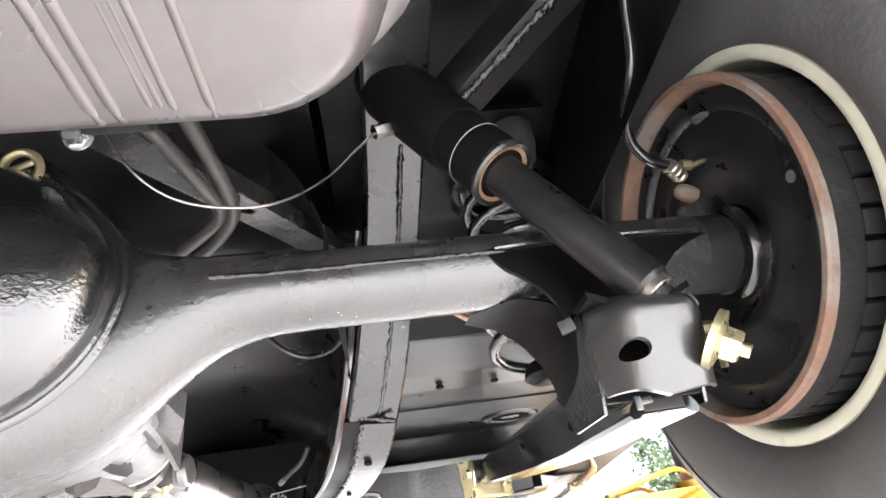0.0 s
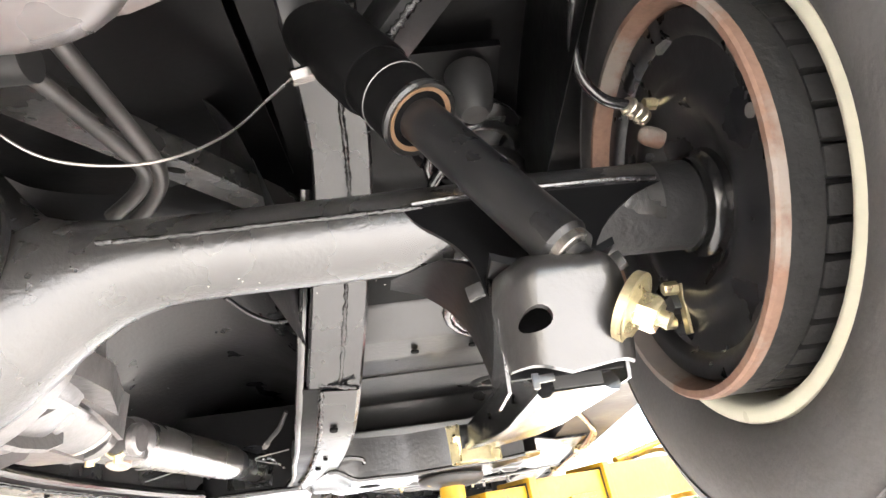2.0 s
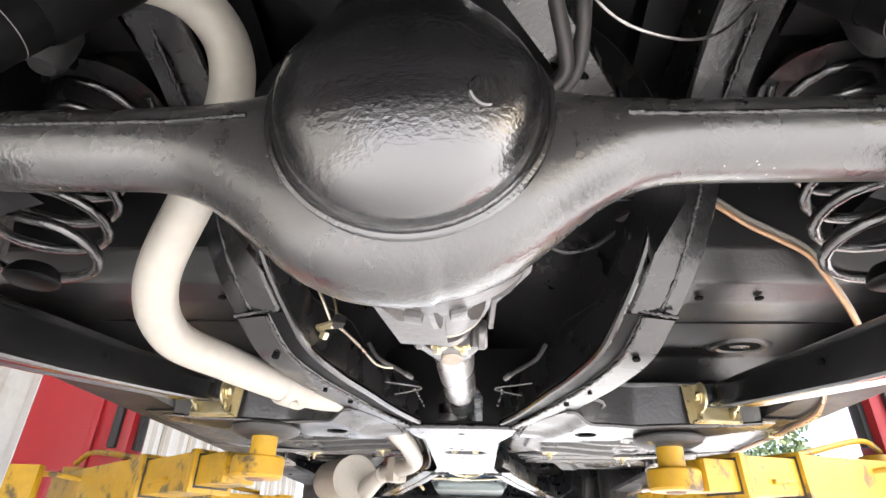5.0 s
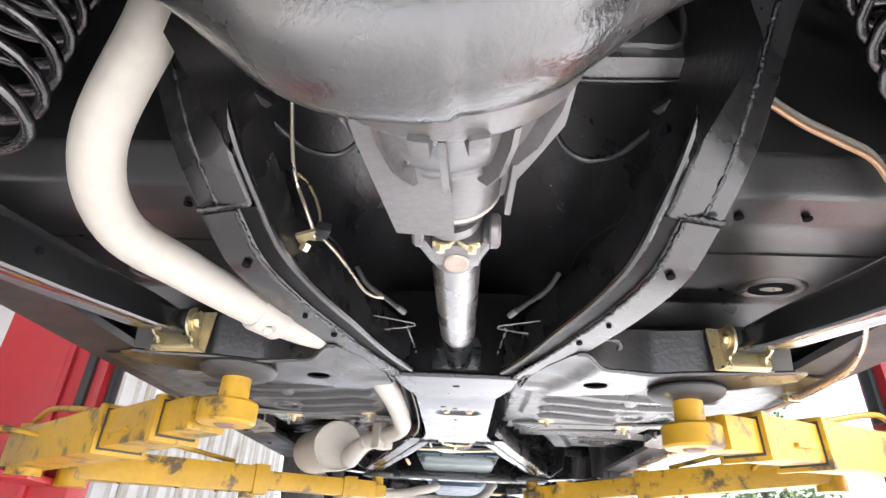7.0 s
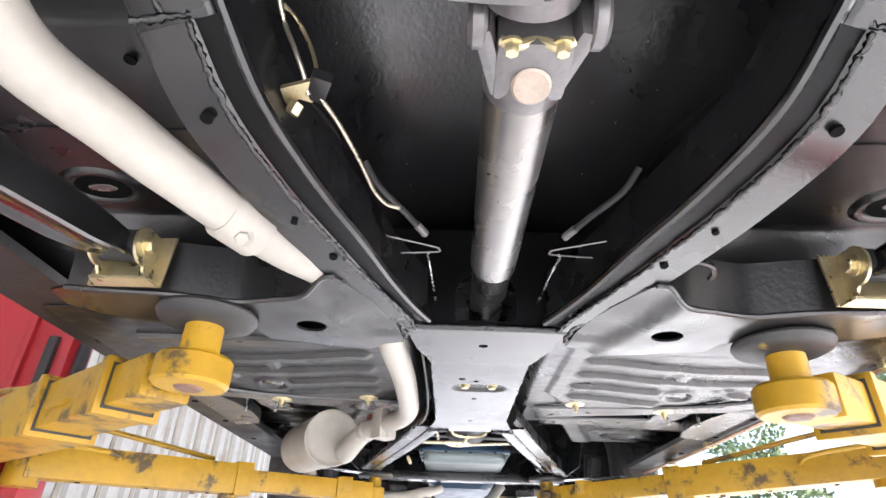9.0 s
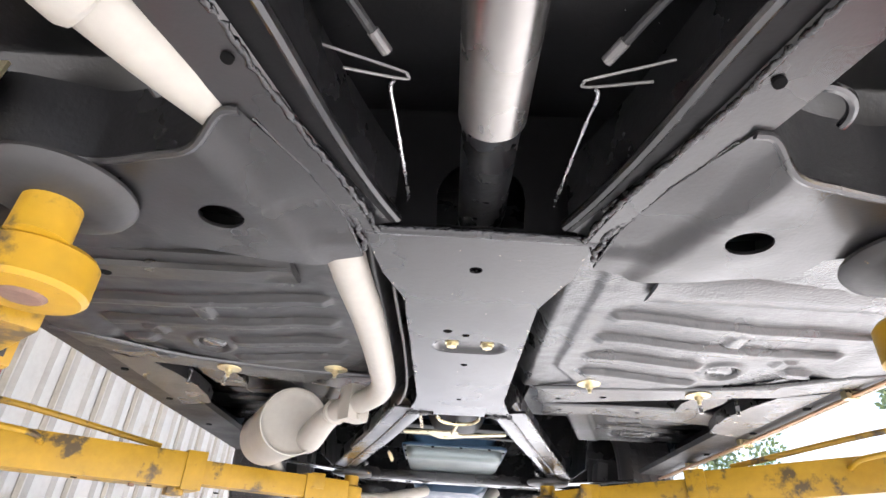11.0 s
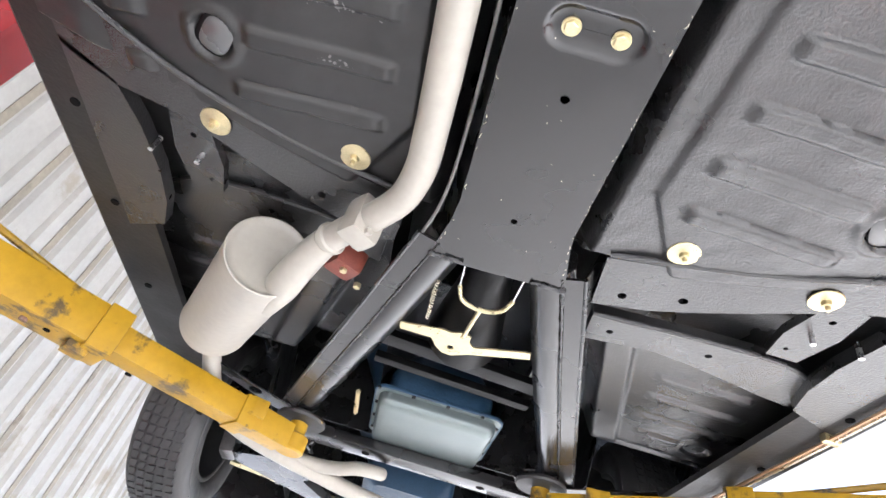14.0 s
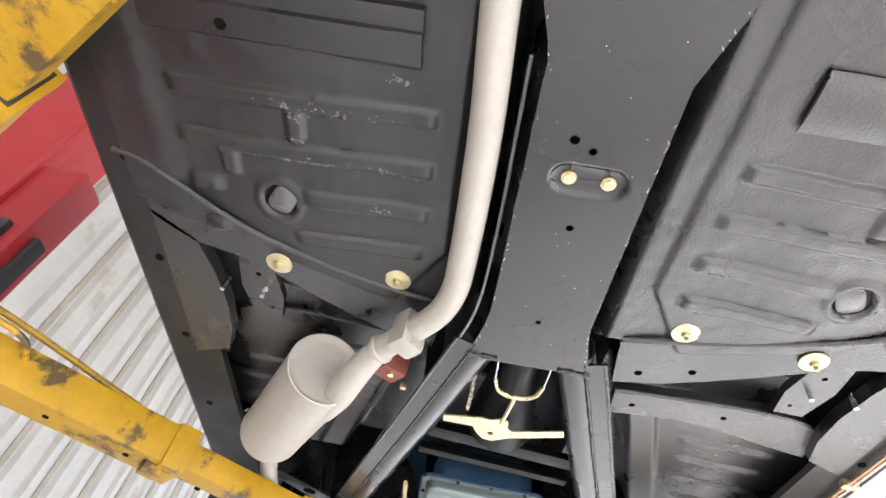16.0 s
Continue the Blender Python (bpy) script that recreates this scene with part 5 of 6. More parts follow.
    part("drum", revolve([(0.172, 0.69), (0.1745, 0.668), (0.1765, 0.6645), (0.1825, 0.664), (0.1845, 0.666), (0.185, 0.6725)], wc, (1, 0, 0), 64), RUST, brake, "rust brown drum edge")
    part("drum_shell", revolve([(0.1848, 0.672), (0.1842, 0.676), (0.183, 0.697), (0.171, 0.6985), (0.171, 0.778), (0.16, 0.782), (0.0001, 0.782)], wc, (1, 0, 0), 64), DRUM_BLACK, brake, "black finned drum", sharp=25)
    for k in range(46):
        a = 360 * k / 46
        part("cooling_fin", box((0.738, wc.y - 0.1765 * math.sin(radians(a)), wc.z + 0.1765 * math.cos(radians(a))), (0.08, 0.0208, 0.014), (a, 0, 0), 0.004), DRUM_BLACK, brake)
    part("backing_plate", revolve([(0.172, 0.69), (0.169, 0.683), (0.157, 0.683), (0.15, 0.686), (0.146, 0.693), (0.12, 0.697), (0.112, 0.692), (0.1, 0.69), (0.088, 0.692), (0.078, 0.7), (0.066, 0.708), (0.056, 0.713), (0.0001, 0.714)], wc, (1, 0, 0), 56), BACKING_BLACK, brake, "black pressed backing plate", sharp=50)
    part("axle_flange", revolve([(0.042, 0.69), (0.0455, 0.692), (0.0462, 0.697), (0.0448, 0.7), (0.0465, 0.703), (0.051, 0.706), (0.053, 0.714), (0.0001, 0.714)], V((0, 0.02, 1.826)), (1, 0, 0), 32), ARM_BLACK, brake)
    for y, z in ((-0.112, 1.823), (0.10, 1.90)):
        part("rivet", rod((0.6935, y, z), (0.7, y, z), 0.0058, n=16), GREY_PAD, brake)
    part("adjuster", box((0.694, -0.055, 1.961), (0.012, 0.026, 0.011), (20, 0, 0), 0.003), GREY_PAD, brake)
    cyl = part("cylinder", tube([(0.698, 0.024, 1.91), (0.684, 0.02, 1.913), (0.678, 0.017, 1.915), (0.676, 0.016, 1.9155)], [0.0105, 0.01, 0.008, 0.003], 18, 2), RUST, brake, "rusty brake cylinder end")
    part("bleeder", rod((0.694, -0.004, 1.933), (0.678, -0.006, 1.933), 0.0062, n=6), ZINC, cyl)
    part("cable_clamp", box((0.688, 0.097, 1.757), (0.012, 0.02, 0.016), (0, 0, 0), 0.003), BRACKET_BLACK, brake)
    part("clamp_plate", box((0.691, 0.088, 1.748), (0.003, 0.012, 0.05), (14, 0, 0), 0.001), ZINC, brake)
    part("cable_bolt", bolt_bm((0.687, 0.08, 1.768), (-1, 0, 0), 0.007, 0.014), ZINC, brake)
    part("cable_bolt", bolt_bm((0.687, 0.108, 1.742), (-1, 0, 0), 0.007, 0.014), ZINC, brake)
    hose = thing("brake_hose", "black flexible brake hose with a plated end", "brake hose", (0.68, 0.0, 1.93), "brake hoses")
    part("tube", tube([(0.61, -0.2, 2.13), (0.6, -0.15, 2.05), (0.6, -0.112, 1.987), (0.603, -0.07, 1.972), (0.612, -0.036, 1.952), (0.632, -0.02, 1.934), (0.658, -0.014, 1.926)], 0.0057, 12), ARM_BLACK, hose)
    part("collar", rod((0.655, -0.016, 1.927), (0.678, 0.002, 1.921), 0.008, n=12), LINE, hose, "plated crimp end")
    for k in range(3):
        f = 0.2 + 0.3 * k
        c = V((0.655, -0.016, 1.927)).lerp(V((0.678, 0.002, 1.921)), f)
        part("crimp", revolve([(0.0086, -0.0015), (0.0098, 0), (0.0086, 0.0015)], c, (0.023, 0.018, -0.006), 14), LINE, hose)
    wheel_at(wc, 0.704, "rear")


def sidewall_text(words, wc, x, r, start, step, size):
    """Raised letters set round a tyre, their tops outwards."""
    bm = bmesh.new()
    for k, ch in enumerate(words):
        if ch == " ":
            continue
        curve = bpy.data.curves.new("letter", "FONT")
        curve.body, curve.size, curve.extrude, curve.align_x = ch, size, 0.0004, "CENTER"
        ob = bpy.data.objects.new("letter", curve)
        me = bpy.data.meshes.new_from_object(ob)
        a = radians(start + step * k)
        up = V((0, -math.sin(a), math.cos(a)))
        along = V((0, -math.cos(a), -math.sin(a)))
        m = Matrix.Identity(4)
        for col, vec in enumerate((along, up, V((-1, 0, 0)), V((x, wc.y, wc.z)) + up * r)):
            for row in range(3):
                m[row][col] = vec[row]
        me.transform(m)
        bm.from_mesh(me)
        bpy.data.meshes.remove(me)
        bpy.data.objects.remove(ob)
        bpy.data.curves.remove(curve)
    return bm


def wheel_at(wc, x0, name):
    rear = name == "rear"
    # the front rim swaps cream for a dark colour that stands for shade
    rim_coat, tyre_coat = (RIM, RUBBER) if rear else (SHADED_RIM, DARK_RUBBER)
    wheel = thing("wheel", "road wheel with a black tyre on a cream white steel rim" if rear else "front road wheel with a dark tyre and a rim darkened for shade", "wheel", (x0 + 0.08, wc.y, wc.z), "road wheels")
    rim = part("rim", revolve([(0.204, x0 + 0.012), (0.2095, x0 + 0.004), (0.2097, x0 + 0.001), (0.2085, x0 - 0.001), (0.202, x0 - 0.002), (0.196, x0), (0.193, x0 + 0.005), (0.1925, x0 + 0.03), (0.193, x0 + 0.12), (0.2, x0 + 0.165), (0.19, x0 + 0.16), (0.17, x0 + 0.1), (0.1, x0 + 0.09), (0.0001, x0 + 0.09)], wc, (1, 0, 0), 72), rim_coat, wheel, "cream white steel rim" if rear else "", sharp=50)
    tyre = part("tyre", revolve([(0.2085, x0 + 0.006), (0.212, x0 - 0.004), (0.225, x0 - 0.014), (0.25, x0 - 0.021), (0.275, x0 - 0.022), (0.298, x0 - 0.016), (0.312, x0 - 0.008), (0.326, x0 + 0.006), (0.332, x0 + 0.02), (0.336, x0 + 0.08), (0.332, x0 + 0.15), (0.31, x0 + 0.178), (0.26, x0 + 0.19), (0.21, x0 + 0.17)], wc, (1, 0, 0), 96), tyre_coat, wheel, "black rubber tyre", sharp=40)
    part("sidewall_ring", revolve([(0.2866, x0 - 0.019), (0.287, x0 - 0.0212), (0.2874, x0 - 0.019)], wc, (1, 0, 0), 96), RUBBER, tyre)
    if rear and not MIRROR[0]:
        part("lettering", sidewall_text("TEMPERATURE B", wc, x0 - 0.0222, 0.2735, 98.4, 1.09, 0.0068), PALE_RUBBER, tyre, "small raised lettering reading TEMPERATURE B")
        for k in range(4):
            a = radians(149 + 7 * k)
            part("raised_bar", box((x0 - 0.0145, wc.y - 0.308 * math.sin(a), wc.z + 0.308 * math.cos(a)), (0.006, 0.007, 0.022), (149 + 7 * k, 0, 0), 0.0015), RUBBER, tyre)
    # tread blocks
    vs, fs = [], []
    rnd = random.Random(3)
    for k in range(72):
        a0 = k * math.tau / 72
        for j in range(5):
            xa = x0 + 0.012 + j * 0.03
            for (aa, xb, rr) in ((a0, xa, 0.3345), (a0 + 0.068, xa + 0.006, 0.3345), (a0 + 0.074, xa + 0.025, 0.3345), (a0 + 0.006, xa + 0.022, 0.3345), (a0, xa, 0.341), (a0 + 0.068, xa + 0.006, 0.341), (a0 + 0.074, xa + 0.025, 0.341), (a0 + 0.006, xa + 0.022, 0.341)):
                rr -= 0.006 * abs(j - 2) / 2
                vs.append((xb, wc.y + rr * math.cos(aa), wc.z + rr * math.sin(aa)))
            n = len(vs) - 8
            fs += [(n + 4, n + 5, n + 6, n + 7), (n, n + 1, n + 5, n + 4), (n + 1, n + 2, n + 6, n + 5), (n + 2, n + 3, n + 7, n + 6), (n + 3, n, n + 4, n + 7)]
    bm = bmesh.new()
    vv = [bm.verts.new(v) for v in vs]
    for f in fs:
        bm.faces.new([vv[i] for i in f])
    tagged(part("tread", bm, tyre_coat, tyre, smooth=False), kind="stuff")


both(suspension)
both(lambda left: wheel_at(V((0, 3.03, 1.80)), 0.69, "front"))

# ---- upper frame bars near the tank ----
bars = thing("upper_control_arm", "black pressed upper control arm above the axle", "control arm", (0.17, 0.1, 2.0))
part("channel", plate([(-0.03, -0.12), (0.03, -0.12), (0.022, 0.3), (-0.022, 0.3)], 0.03, [circle(0.0, 0.06, 0.009, 14)], lambda u, v, w: (0.165 + u + 0.6 * (v - 0.06), 0.033 + v, 1.99 + w + 0.12 * v)), HOUSING_BLACK, bars, sharp=25)
part("bush", rod((0.06, -0.09, 1.985), (0.12, -0.09, 1.985), 0.02, n=18), DUST_RUBBER, bars)
part("bolt", bolt_bm((0.055, -0.09, 1.985), (-1, 0, 0), 0.009, 0.008, 0.013), BRIGHT, bars)

# ---- exhaust ----
pipe = thing("exhaust_pipe", "silver painted exhaust pipe running over the axle to the muffler", "exhaust pipe", (-0.3, 0.6, 1.74))
part("tail_pipe", tube([(-0.75, -0.16, 1.95), (-0.627, -0.089, 1.988), (-0.445, -0.042, 2.037), (-0.336, 0.002, 2.07), (-0.283, 0.055, 2.054), (-0.273, 0.103, 1.998), (-0.309, 0.153, 1.897), (-0.378, 0.228, 1.79), (-0.402, 0.336, 1.751), (-0.364, 0.44, 1.745), (-0.326, 0.526, 1.742), (-0.296, 0.6, 1.742)], [0.028] * 10 + [0.0272, 0.0265], 28, 8), EXHAUST, pipe)
part("joint", tube([(-0.31, 0.565, 1.74), (-0.307, 0.57, 1.74), (-0.288, 0.615, 1.741), (-0.285, 0.62, 1.741)], [0.0268, 0.031, 0.031, 0.0275], 24, 1), EXHAUST, pipe, "slip joint with a clamp")
part("clamp", bolt_bm((-0.288, 0.582, 1.717), (0.25, -0.6, -0.75), 0.0085, 0.01, 0.012), EXHAUST, pipe)
part("mid_pipe", tube([(-0.292, 0.605, 1.741), (-0.262, 0.68, 1.75), (-0.235, 0.75, 1.762), (-0.192, 0.86, 1.772), (-0.170, 0.96, 1.762), (-0.165, 1.06, 1.757), (-0.159, 1.2, 1.757), (-0.159, 1.35, 1.757), (-0.162, 1.48, 1.757), (-0.167, 1.55, 1.756), (-0.186, 1.615, 1.753), (-0.222, 1.665, 1.748), (-0.262, 1.71, 1.745), (-0.31, 1.765, 1.738)], 0.0255, 24, 6), EXHAUST, pipe)
part("flange", box((-0.246, 1.695, 1.748), (0.06, 0.05, 0.085), (0, 0, 42), 0.014), EXHAUST, pipe, "flanged joint with bolts")
for k in (-1, 1):
    part("flange_bolt", bolt_bm((-0.246 + 0.0 * k, 1.695, 1.748 + 0.032 * k), (0.7, -0.7, 0), 0.008, 0.03), EXHAUST, pipe)
part("ring", revolve([(0.026, -0.008), (0.031, -0.004), (0.031, 0.004), (0.026, 0.008)], (-0.3, 1.755, 1.741), (-0.67, 0.73, -0.06), 24), EXHAUST, pipe)
MA, MB = V((-0.423, 1.856, 1.736)), V((-0.603, 2.248, 1.765))
md = (MB - MA).normalized()
muffler = thing("muffler", "round silver painted exhaust muffler", "muffler", tuple((MA + MB) / 2))
part("shell", revolve([(0.0001, 0.012), (0.02, 0.011), (0.066, 0.009), (0.078, 0.005), (0.0825, -0.001), (0.0855, 0.0), (0.086, 0.004), (0.085, 0.012), (0.0848, 0.42), (0.086, 0.43), (0.082, 0.434), (0.075, 0.428), (0.0001, 0.425)], MA, md, 48), EXHAUST, muffler, sharp=40)
part("inlet", tube([(-0.31, 1.765, 1.738), (-0.343, 1.815, 1.722), (-0.383, 1.89, 1.7), (-0.42, 1.975, 1.7)], [0.027, 0.031, 0.034, 0.025], 24, 4), EXHAUST, muffler)
head = thing("head_pipe", "silver painted exhaust head pipe at the engine", "exhaust pipe", (-0.35, 2.6, 1.65))
part("pipe", tube([(-0.603, 2.25, 1.76), (-0.612, 2.36, 1.73), (-0.597, 2.45, 1.68), (-0.564, 2.544, 1.655), (-0.5, 2.61, 1.643), (-0.4, 2.69, 1.64), (-0.27, 2.775, 1.64), (-0.13, 2.86, 1.642), (0.1, 3.0, 1.66), (0.2, 3.06, 1.75)], 0.024, 20), EXHAUST, head)
part("crossover", tube([(-0.42, 2.675, 1.648), (-0.35, 2.715, 1.652), (-0.28, 2.73, 1.656), (-0.22, 2.725, 1.664), (-0.18, 2.71, 1.672), (-0.14, 2.72, 1.68), (-0.1, 2.78, 1.7)], 0.02, 20), EXHAUST, head)

# ---- front suspension, seen past the crossmember ----
def front_suspension(left):
    fs = thing("front_suspension", "dark greasy front control arm with a coil spring", "suspension", (0.5, 3.05, 1.75), "front suspensions")
    part("lower_arm", plate([(0.25, 2.85), (0.33, 2.83), (0.62, 3.0), (0.64, 3.06), (0.6, 3.1), (0.33, 3.25), (0.25, 3.23), (0.36, 3.05)], 0.03, [], lambda u, v, w: (u, v, 1.68 + w + 0.05 * (u - 0.25))), CHASSIS_BLACK, fs, sharp=30)
    part("spring", tube([(0.44 + 0.06 * math.cos(k * 0.4), 3.05 + 0.06 * math.sin(k * 0.4), 1.72 + 0.003 * k) for k in range(90)], 0.008, 8, 1), CHASSIS_BLACK, fs)
    part("knuckle", box((0.655, 3.04, 1.79), (0.05, 0.1, 0.2), (0, 8, 0), 0.015), CAST, fs)
    part("tie_rod", tube([(0.66, 3.2, 1.72), (0.4, 3.24, 1.715), (0.15, 3.26, 1.715)], 0.009, 10, 2), ZINC, fs, "yellow zinc tie rod")
    part("tie_sleeve", rod((0.5, 3.225, 1.717), (0.33, 3.25, 1.715), 0.013, n=14), ZINC, fs)
    part("clamp", rod((0.48, 3.228, 1.717), (0.465, 3.23, 1.717), 0.017, n=14), CAST, fs)


both(front_suspension)

# ---- fuel tank ----
tank = thing("fuel_tank", "silver grey galvanised fuel tank with pressed ridges", "fuel tank", (-0.05, -0.6, 1.8))
def rounded(x0, x1, y0, y1, r, z, n=8):
    out = []
    for cx, cy, a0 in ((x1 - r, y1 - r, 0), (x0 + r, y1 - r, 90), (x0 + r, y0 + r, 180), (x1 - r, y0 + r, 270)):
        out += [(cx + r * math.cos(radians(a0 + 90 * k / n)), cy + r * math.sin(radians(a0 + 90 * k / n)), z) for k in range(n + 1)]
    return out
TX0, TX1, TY0, TY1 = -0.42, 0.345, -1.15, -0.232
lv = [(0.05, 1.797), (0.02, 1.798), (0.009, 1.803), (0.003, 1.812), (0, 1.826), (0.001, 1.85), (0.002, 1.868), (-0.003, 1.872), (-0.02, 1.872), (-0.03, 1.876), (-0.033, 1.884), (-0.032, 1.9), (-0.028, 1.96), (-0.02, 2.0)]
part("shell", rings([rounded(TX0 + i, TX1 - i, TY0 + i, TY1 - i, 0.09 - min(i, 0.03), z) for i, z in lv]), TANK, tank, sharp=40)
# dark band stands for the tank's side wall mirroring the dark underbody
part("shade_band", rings([rounded(TX0 - i, TX1 + i, TY0 - i, TY1 + i, 0.09, z) for i, z in ((-0.003, 1.832), (0.002, 1.834), (0.0025, 1.85), (0.002, 1.866), (-0.003, 1.868))]), SHADE_BLACK, tank, "dark band painting in the shaded side of the tank", sharp=40)
for x, w in ((0.176, 0.004), (0.188, 0.004), (0.207, 0.0022), (0.2125, 0.0022), (0.219, 0.003), (0.239, 0.0035), (0.06, 0.004), (0.072, 0.004), (-0.03, 0.003), (-0.2, 0.005), (-0.25, 0.005)):
    part("ridge", rings([[(x + w * math.cos(a), y, 1.7985 - w * 0.75 * math.sin(a)) for a in np.linspace(-0.3, math.pi + 0.3, 8)] for y in np.linspace(-1.1, -0.262, 6)] + [[(x + w * 0.7 * math.cos(a), -0.246, 1.801 - w * 0.5 * math.sin(a)) for a in np.linspace(-0.3, math.pi + 0.3, 8)], [(x + w * 0.5 * math.cos(a), -0.238, 1.809 - w * 0.4 * math.sin(a)) for a in np.linspace(-0.3, math.pi + 0.3, 8)]]), TANK, tank)

# ---- transmission and engine ----
trans = thing("transmission", "automatic transmission with a brushed steel oil pan", "transmission", (0, 2.5, 1.78))
part("oil_pan", rings([rounded(-0.165 + i, 0.168 - i, 2.40 + i, 2.70 - i, 0.03, z) for i, z in ((0.03, 1.758), (0.012, 1.759), (0.004, 1.764), (0, 1.775), (0, 1.795), (-0.012, 1.797), (-0.012, 1.803), (0.0, 1.804))]), PAN, trans, "brushed steel oil pan", sharp=40)
for k in range(14):
    f = k / 14
    pr = [(-0.17 + 0.34 * (f * 4), 2.39) if f < 0.25 else (0.172, 2.39 + 0.32 * (f - 0.25) * 4) if f < 0.5 else (0.172 - 0.34 * (f - 0.5) * 4, 2.71) if f < 0.75 else (-0.17, 2.71 - 0.32 * (f - 0.75) * 4)][0]
    part("pan_bolt", bolt_bm((pr[0], pr[1], 1.797), (0, 0, -1), 0.006, 0.006), CHASSIS_BLACK, trans)
part("pan_flange", rings([rounded(-0.182 + i, 0.185 - i, 2.383 + i, 2.717 - i, 0.035, z) for i, z in ((0.002, 1.797), (0, 1.799), (0, 1.806), (0.002, 1.808))]), ENGINE_BLUE, trans, "dark blue pan flange", sharp=40)
part("return_spring", tube([(-0.222 + 0.006 * math.cos(k * 1.1), 2.40 + 0.0012 * k, 1.77 + 0.006 * math.sin(k * 1.1)) for k in range(120)], 0.0015, 5, 1), ZINC, trans, "small yellow zinc return spring")
part("case", rings([rounded(-0.15 + i, 0.15 - i, 2.385 + i * 2, 2.9, 0.05, z) for i, z in ((0, 1.804), (0, 1.86), (0.03, 1.95), (0.06, 2.02))]), ENGINE_BLUE, trans, "dark blue transmission case", sharp=40)
part("tail_housing", tube([(0, 1.62, 1.83), (0, 1.85, 1.835), (0, 2.12, 1.86)], [0.04, 0.05, 0.09], 24, 2), SHADE_BLACK, trans)
cross = thing("front_crossmember", "black front crossmember behind the engine", "crossmember", (0, 2.75, 1.7))
part("beam", slab((-0.42, 2.70, 1.738), (0.42, 2.70, 1.738), 0.08, 0.035, 0.006), PLATE_BLACK, cross)
for x in (-0.165, 0.2):
    part("hole", revolve([(0.0001, 0), (0.013, 0), (0.013, 0.003), (0.0001, 0.003)], (x, 2.7, 1.7195), (0, 0, 1), 14), HOLE, cross)
part("bar", slab((-0.2, 2.16, 1.82), (0.22, 2.2, 1.82), 0.05, 0.02, 0.004), SHADE_BLACK, cross)
part("bar", slab((-0.2, 2.27, 1.82), (0.22, 2.3, 1.82), 0.03, 0.02, 0.004), SHADE_BLACK, cross)
engine = thing("engine_block", "dark engine underside above the crossmember", "engine", (0, 3.1, 1.8))
part("sump", rings([rounded(-0.16 + i, 0.16 - i, 2.95, 3.6 - i, 0.05, z) for i, z in ((0.04, 1.72), (0, 1.75), (0, 1.95), (-0.08, 2.1), (-0.2, 2.3))]), ENGINE_BLUE, engine, sharp=40)
# parking brake linkage
link = thing("brake_lever", "yellow zinc parking brake lever and cable yoke", "lever", (0, 1.95, 1.755))
part("lever", plate([(-0.148, 1.98), (-0.058, 1.96), (-0.038, 1.964), (-0.01, 1.948), (0.004, 1.958), (0.006, 1.985), (0.018, 1.996), (0.132, 1.952), (0.137, 1.976), (0.012, 2.028), (-0.022, 2.052), (-0.045, 2.05), (-0.062, 2.03), (-0.075, 2.003), (-0.146, 2.004)], 0.004, [circle(-0.03, 2.02, 0.008, 10), circle(-0.012, 1.97, 0.004, 8)], lambda u, v, w: (u, v, 1.754 + w)), ZINC, link, sharp=25)
part("yoke", tube([(-0.052, 1.80, 1.755), (-0.04, 1.835, 1.753), (-0.015, 1.85, 1.752), (0.015, 1.85, 1.752), (0.04, 1.835, 1.753), (0.052, 1.80, 1.755)], 0.0046, 8), ZINC, link)
part("pull_rod", rod((0, 1.85, 1.753), (-0.012, 1.965, 1.753), 0.005, n=8), ZINC, link)
part("spring", tube([(-0.095 + 0.004 * math.cos(k * 1.2), 1.80 + 0.0016 * k, 1.76 + 0.004 * math.sin(k * 1.2)) for k in range(90)], 0.0013, 5, 1), LINE, link)
for s in (-1, 1):
    part("cable", tube([(s * 0.052, 1.8, 1.755), (s * 0.055, 1.72, 1.76), (s * 0.065, 1.5, 1.80), (s * 0.076, 1.0, 1.80), (s * 0.083, 0.925, 1.787)], 0.0022, 6), BRIGHT, link)

# ---- lines, wires and small fittings ----
air = thing("air_line", "thin steel air line hanging in a loop from the shock", "air line", (0.25, -0.05, 1.92))
part("line", tube([(0.335, -0.034, 1.992), (0.31, -0.032, 1.967), (0.275, -0.036, 1.925), (0.235, -0.055, 1.887), (0.195, -0.072, 1.872), (0.155, -0.09, 1.872), (0.125, -0.11, 1.89), (0.1, -0.13, 1.93)], 0.0014, 8), SHAFT, air)
part("fitting", rod((0.332, -0.034, 1.99), (0.352, -0.03, 2.0), 0.0085, n=6), SHAFT, air, "dull plated hex fitting")

bar = thing("tank_brace", "black boxed brace bar with a rough weld seam", "brace bar", (0.45, -0.05, 2.03))
part("beam", slab((0.425, -0.03, 2.035), (0.68, -0.26, 2.16), 0.045, 0.05, 0.005), TUNNEL_BLACK, bar)
bead([V((0.43, -0.048, 2.013)).lerp(V((0.67, -0.262, 2.13)), k / 24) for k in range(25)], 0.005, "weld_bead", bar)

vents = thing("vent_tubes", "two bent grey vent tubes beside the control arm", "tube", (0.12, 0.0, 1.99))
part("tube", tube([(0.06, -0.2, 2.02), (0.1, -0.08, 1.995), (0.135, 0.03, 1.984), (0.14, 0.075, 1.984), (0.11, 0.115, 1.985), (0.07, 0.14, 1.975)], 0.0092, 12), VENT_GREY, vents)
part("tube", tube([(0.12, -0.2, 2.03), (0.14, -0.08, 2.005), (0.155, 0.03, 1.99), (0.152, 0.085, 1.987), (0.12, 0.135, 1.987), (0.085, 0.16, 1.975)], 0.0092, 12), VENT_GREY, vents)
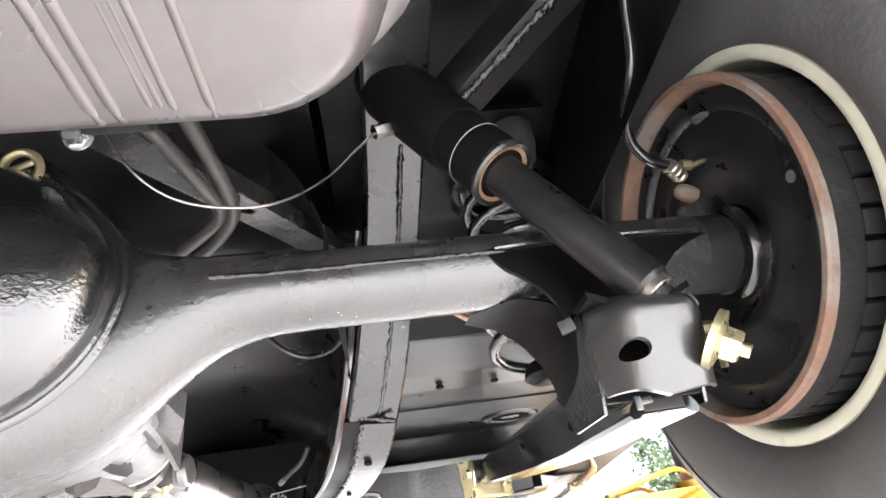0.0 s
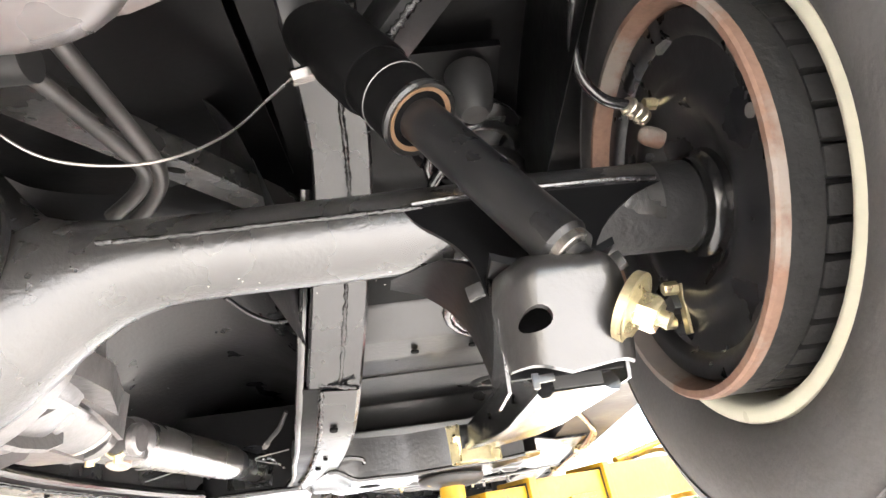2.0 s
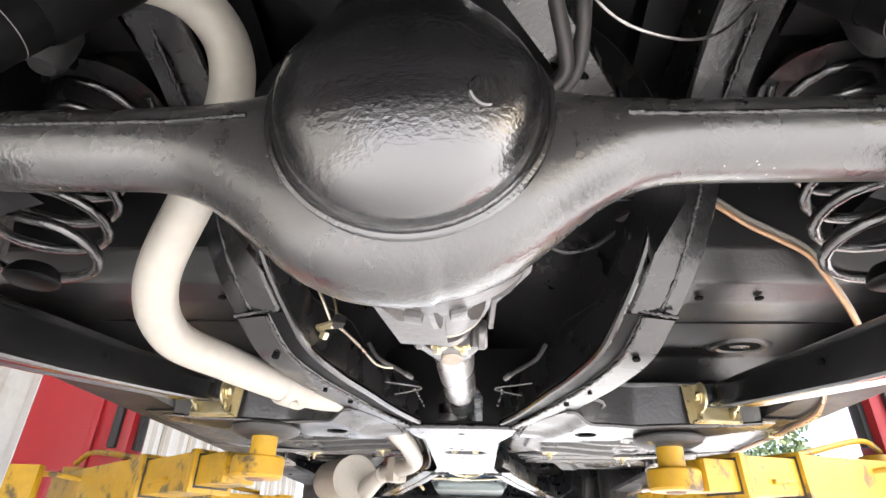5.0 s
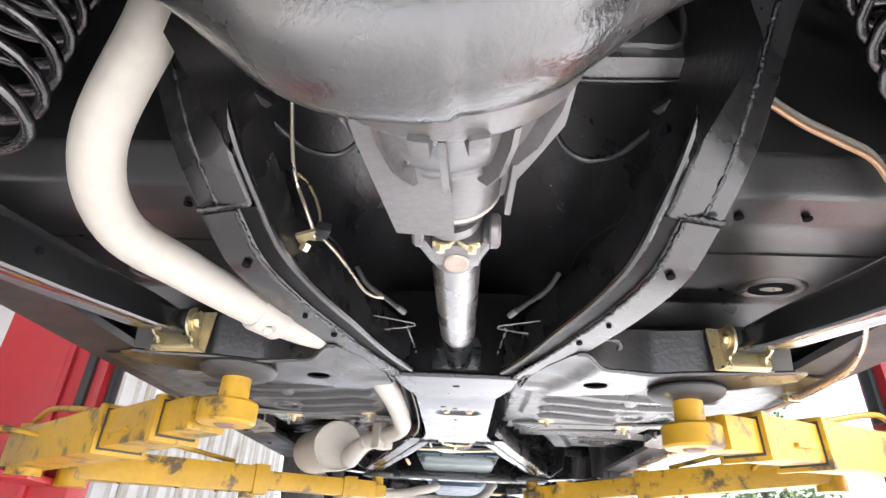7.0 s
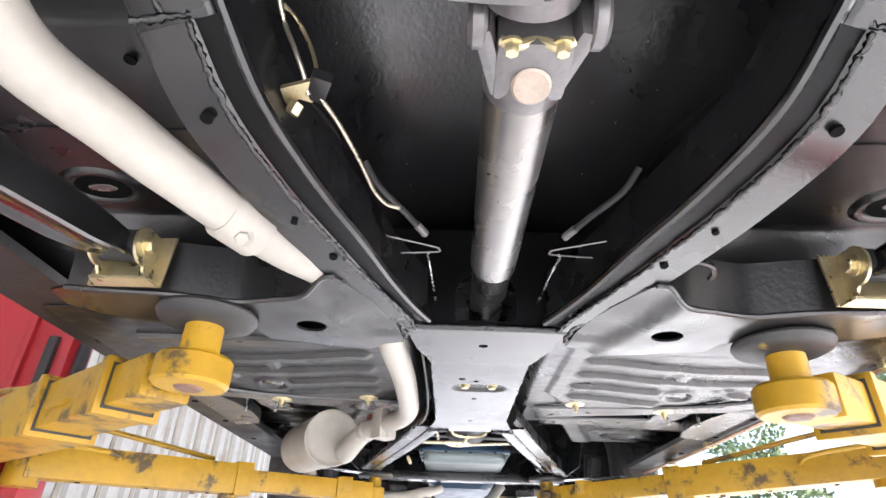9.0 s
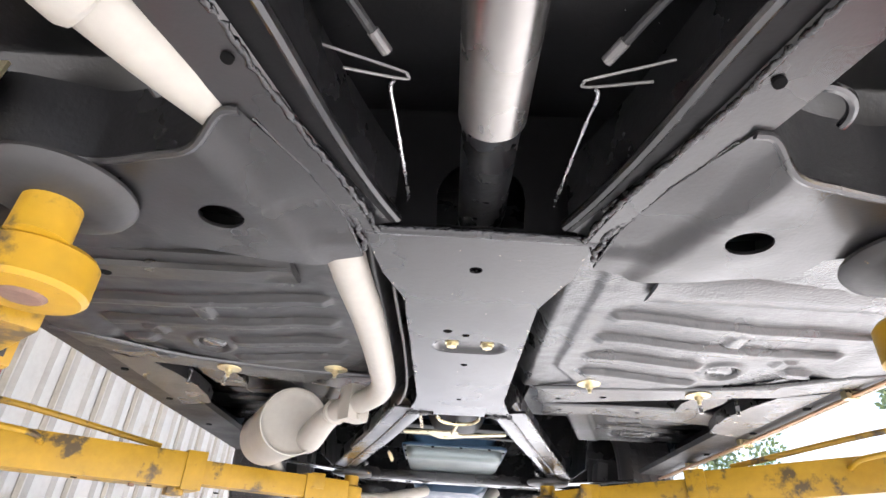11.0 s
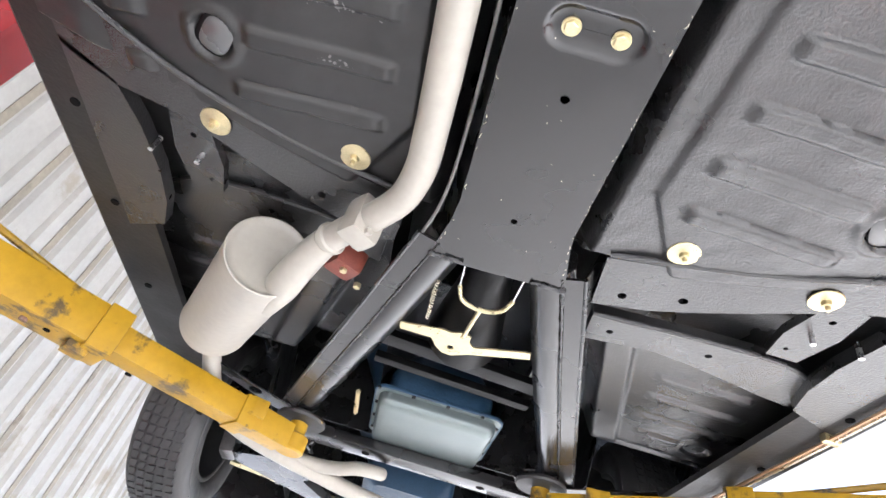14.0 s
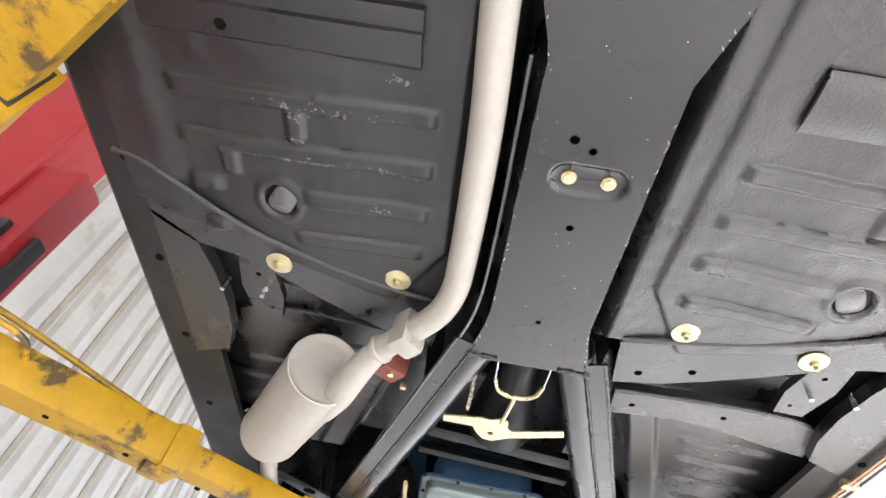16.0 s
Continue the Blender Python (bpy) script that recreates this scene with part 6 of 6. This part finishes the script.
part("bolt", bolt_bm((0.046, -0.066, 1.979), (0, -1, -0.3), 0.0115, 0.014, 0.014), BRIGHT, vents, "plated hex bolt")

tee = thing("brake_tee", "yellow zinc brake tee with bent steel lines", "brake fitting", (-0.205, 0.455, 1.82))
part("bracket", plate([(-0.02, -0.012), (0.014, -0.014), (0.018, 0.006), (0.004, 0.014), (-0.006, 0.006), (-0.02, 0.016)], 0.005, [], lambda u, v, w: (-0.207 + u, 0.46 + v, 1.812 + w + 0.3 * u)), ZINC, tee, sharp=25)
part("block", box((-0.193, 0.458, 1.82), (0.02, 0.034, 0.014), (0, 0, 25), 0.003), CHASSIS_BLACK, tee)
part("nut", bolt_bm((-0.215, 0.468, 1.806), (-0.5, 0.4, -1), 0.008, 0.012), ZINC, tee)
part("rear_line", tube([(-0.203, 0.462, 1.812), (-0.207, 0.45, 1.826), (-0.216, 0.438, 1.847), (-0.23, 0.428, 1.878), (-0.233, 0.4, 1.9), (-0.224, 0.35, 1.915), (-0.213, 0.3, 1.925), (-0.207, 0.25, 1.932)], 0.0028, 8), LINE, tee)
part("loop_line", tube([(-0.231, 0.42, 1.893), (-0.222, 0.438, 1.893), (-0.209, 0.45, 1.873), (-0.199, 0.454, 1.846), (-0.196, 0.456, 1.824)], 0.0022, 8), ZINC, tee)
part("front_line", tube([(-0.196, 0.462, 1.817), (-0.178, 0.5, 1.808), (-0.163, 0.55, 1.8), (-0.152, 0.6, 1.795), (-0.14, 0.632, 1.797), (-0.125, 0.645, 1.8)], 0.0026, 8), LINE, tee)


def brake_cable(left):
    cab = thing("parking_cable", "black parking brake cable with a plated end", "cable", (0.1, 0.69, 1.8), "parking brake cables")
    part("conduit", tube([(0.103, 0.69, 1.80), (0.12, 0.658, 1.803), (0.148, 0.61, 1.808), (0.165, 0.59, 1.83)], 0.0042, 8), DUST_RUBBER, cab)
    part("ferrule", rod((0.094, 0.705, 1.798), (0.105, 0.686, 1.801), 0.0055, n=10), GREY_PAD, cab)
    part("wire", tube([(0.084, 0.905, 1.785), (0.084, 0.885, 1.785), (0.09, 0.77, 1.786), (0.091, 0.73, 1.78), (0.087, 0.718, 1.778)], 0.0019, 8), BRIGHT, cab)
    part("hook", tube([(0.145, 0.688, 1.784), (0.082, 0.709, 1.781), (0.0755, 0.712, 1.779), (0.078, 0.714, 1.776), (0.124, 0.69, 1.76)], 0.0013, 6), GREY_PAD, cab)


both(brake_cable)
fuel = thing("fuel_line", "pair of steel and copper fuel lines bent along the floor", "fuel line", (0.54, 0.37, 1.9))
for k, mat in enumerate((EXHAUST, BRONZE)):
    d = 0.012 * k
    part("line", tube([(0.41, 0.345, 1.985 - d), (0.455, 0.355, 1.955 - d), (0.5, 0.362, 1.932 - d), (0.54, 0.368, 1.908 - d), (0.575, 0.395, 1.878 - d), (0.615, 0.43, 1.842 - d), (0.65, 0.47, 1.81 - d)], 0.0045, 8), mat, fuel)
sill_line = thing("sill_line", "pair of brake lines clipped along the sill", "brake line", (0.8, 1.5, 1.77))
for k, mat in enumerate((LINE, BRONZE)):
    part("line", tube([(0.66, 0.62, 1.80), (0.75, 0.8, 1.778), (0.8 - 0.012 * k, 1.0, 1.774), (0.802 - 0.012 * k, 1.5, 1.774), (0.798 - 0.012 * k, 2.0, 1.772), (0.78 - 0.012 * k, 2.6, 1.77)], 0.004, 8, 10), mat, sill_line)
for y in (1.12, 1.507, 1.975, 2.35):
    part("clip", box((0.794, y, 1.776), (0.04, 0.016, 0.018), (0, 0, 8), 0.003), ZINC, sill_line)
wire = thing("chassis_line", "thin black line running along the frame centre", "line", (-0.12, 1.6, 1.75))
part("line", tube([(-0.115, 1.1, 1.775), (-0.112, 1.4, 1.768), (-0.12, 1.58, 1.755), (-0.15, 1.70, 1.748), (-0.21, 1.87, 1.745), (-0.29, 2.1, 1.745), (-0.345, 2.3, 1.748), (-0.37, 2.36, 1.74), (-0.372, 2.42, 1.76)], 0.003, 8), GREY_PAD, wire)
pump = thing("fuel_pump", "small rust red pump bolted beside the muffler inlet", "pump", (-0.28, 1.86, 1.78))
part("body", box((-0.285, 1.875, 1.79), (0.06, 0.07, 0.05), (10, 0, 30), 0.012), OIL_RED, pump)
for k in (-1, 1):
    part("bolt", bolt_bm((-0.265 + 0.015 * k, 1.885 + 0.02 * k, 1.765), (0, 0, -1), 0.008, 0.01), ZINC, pump)
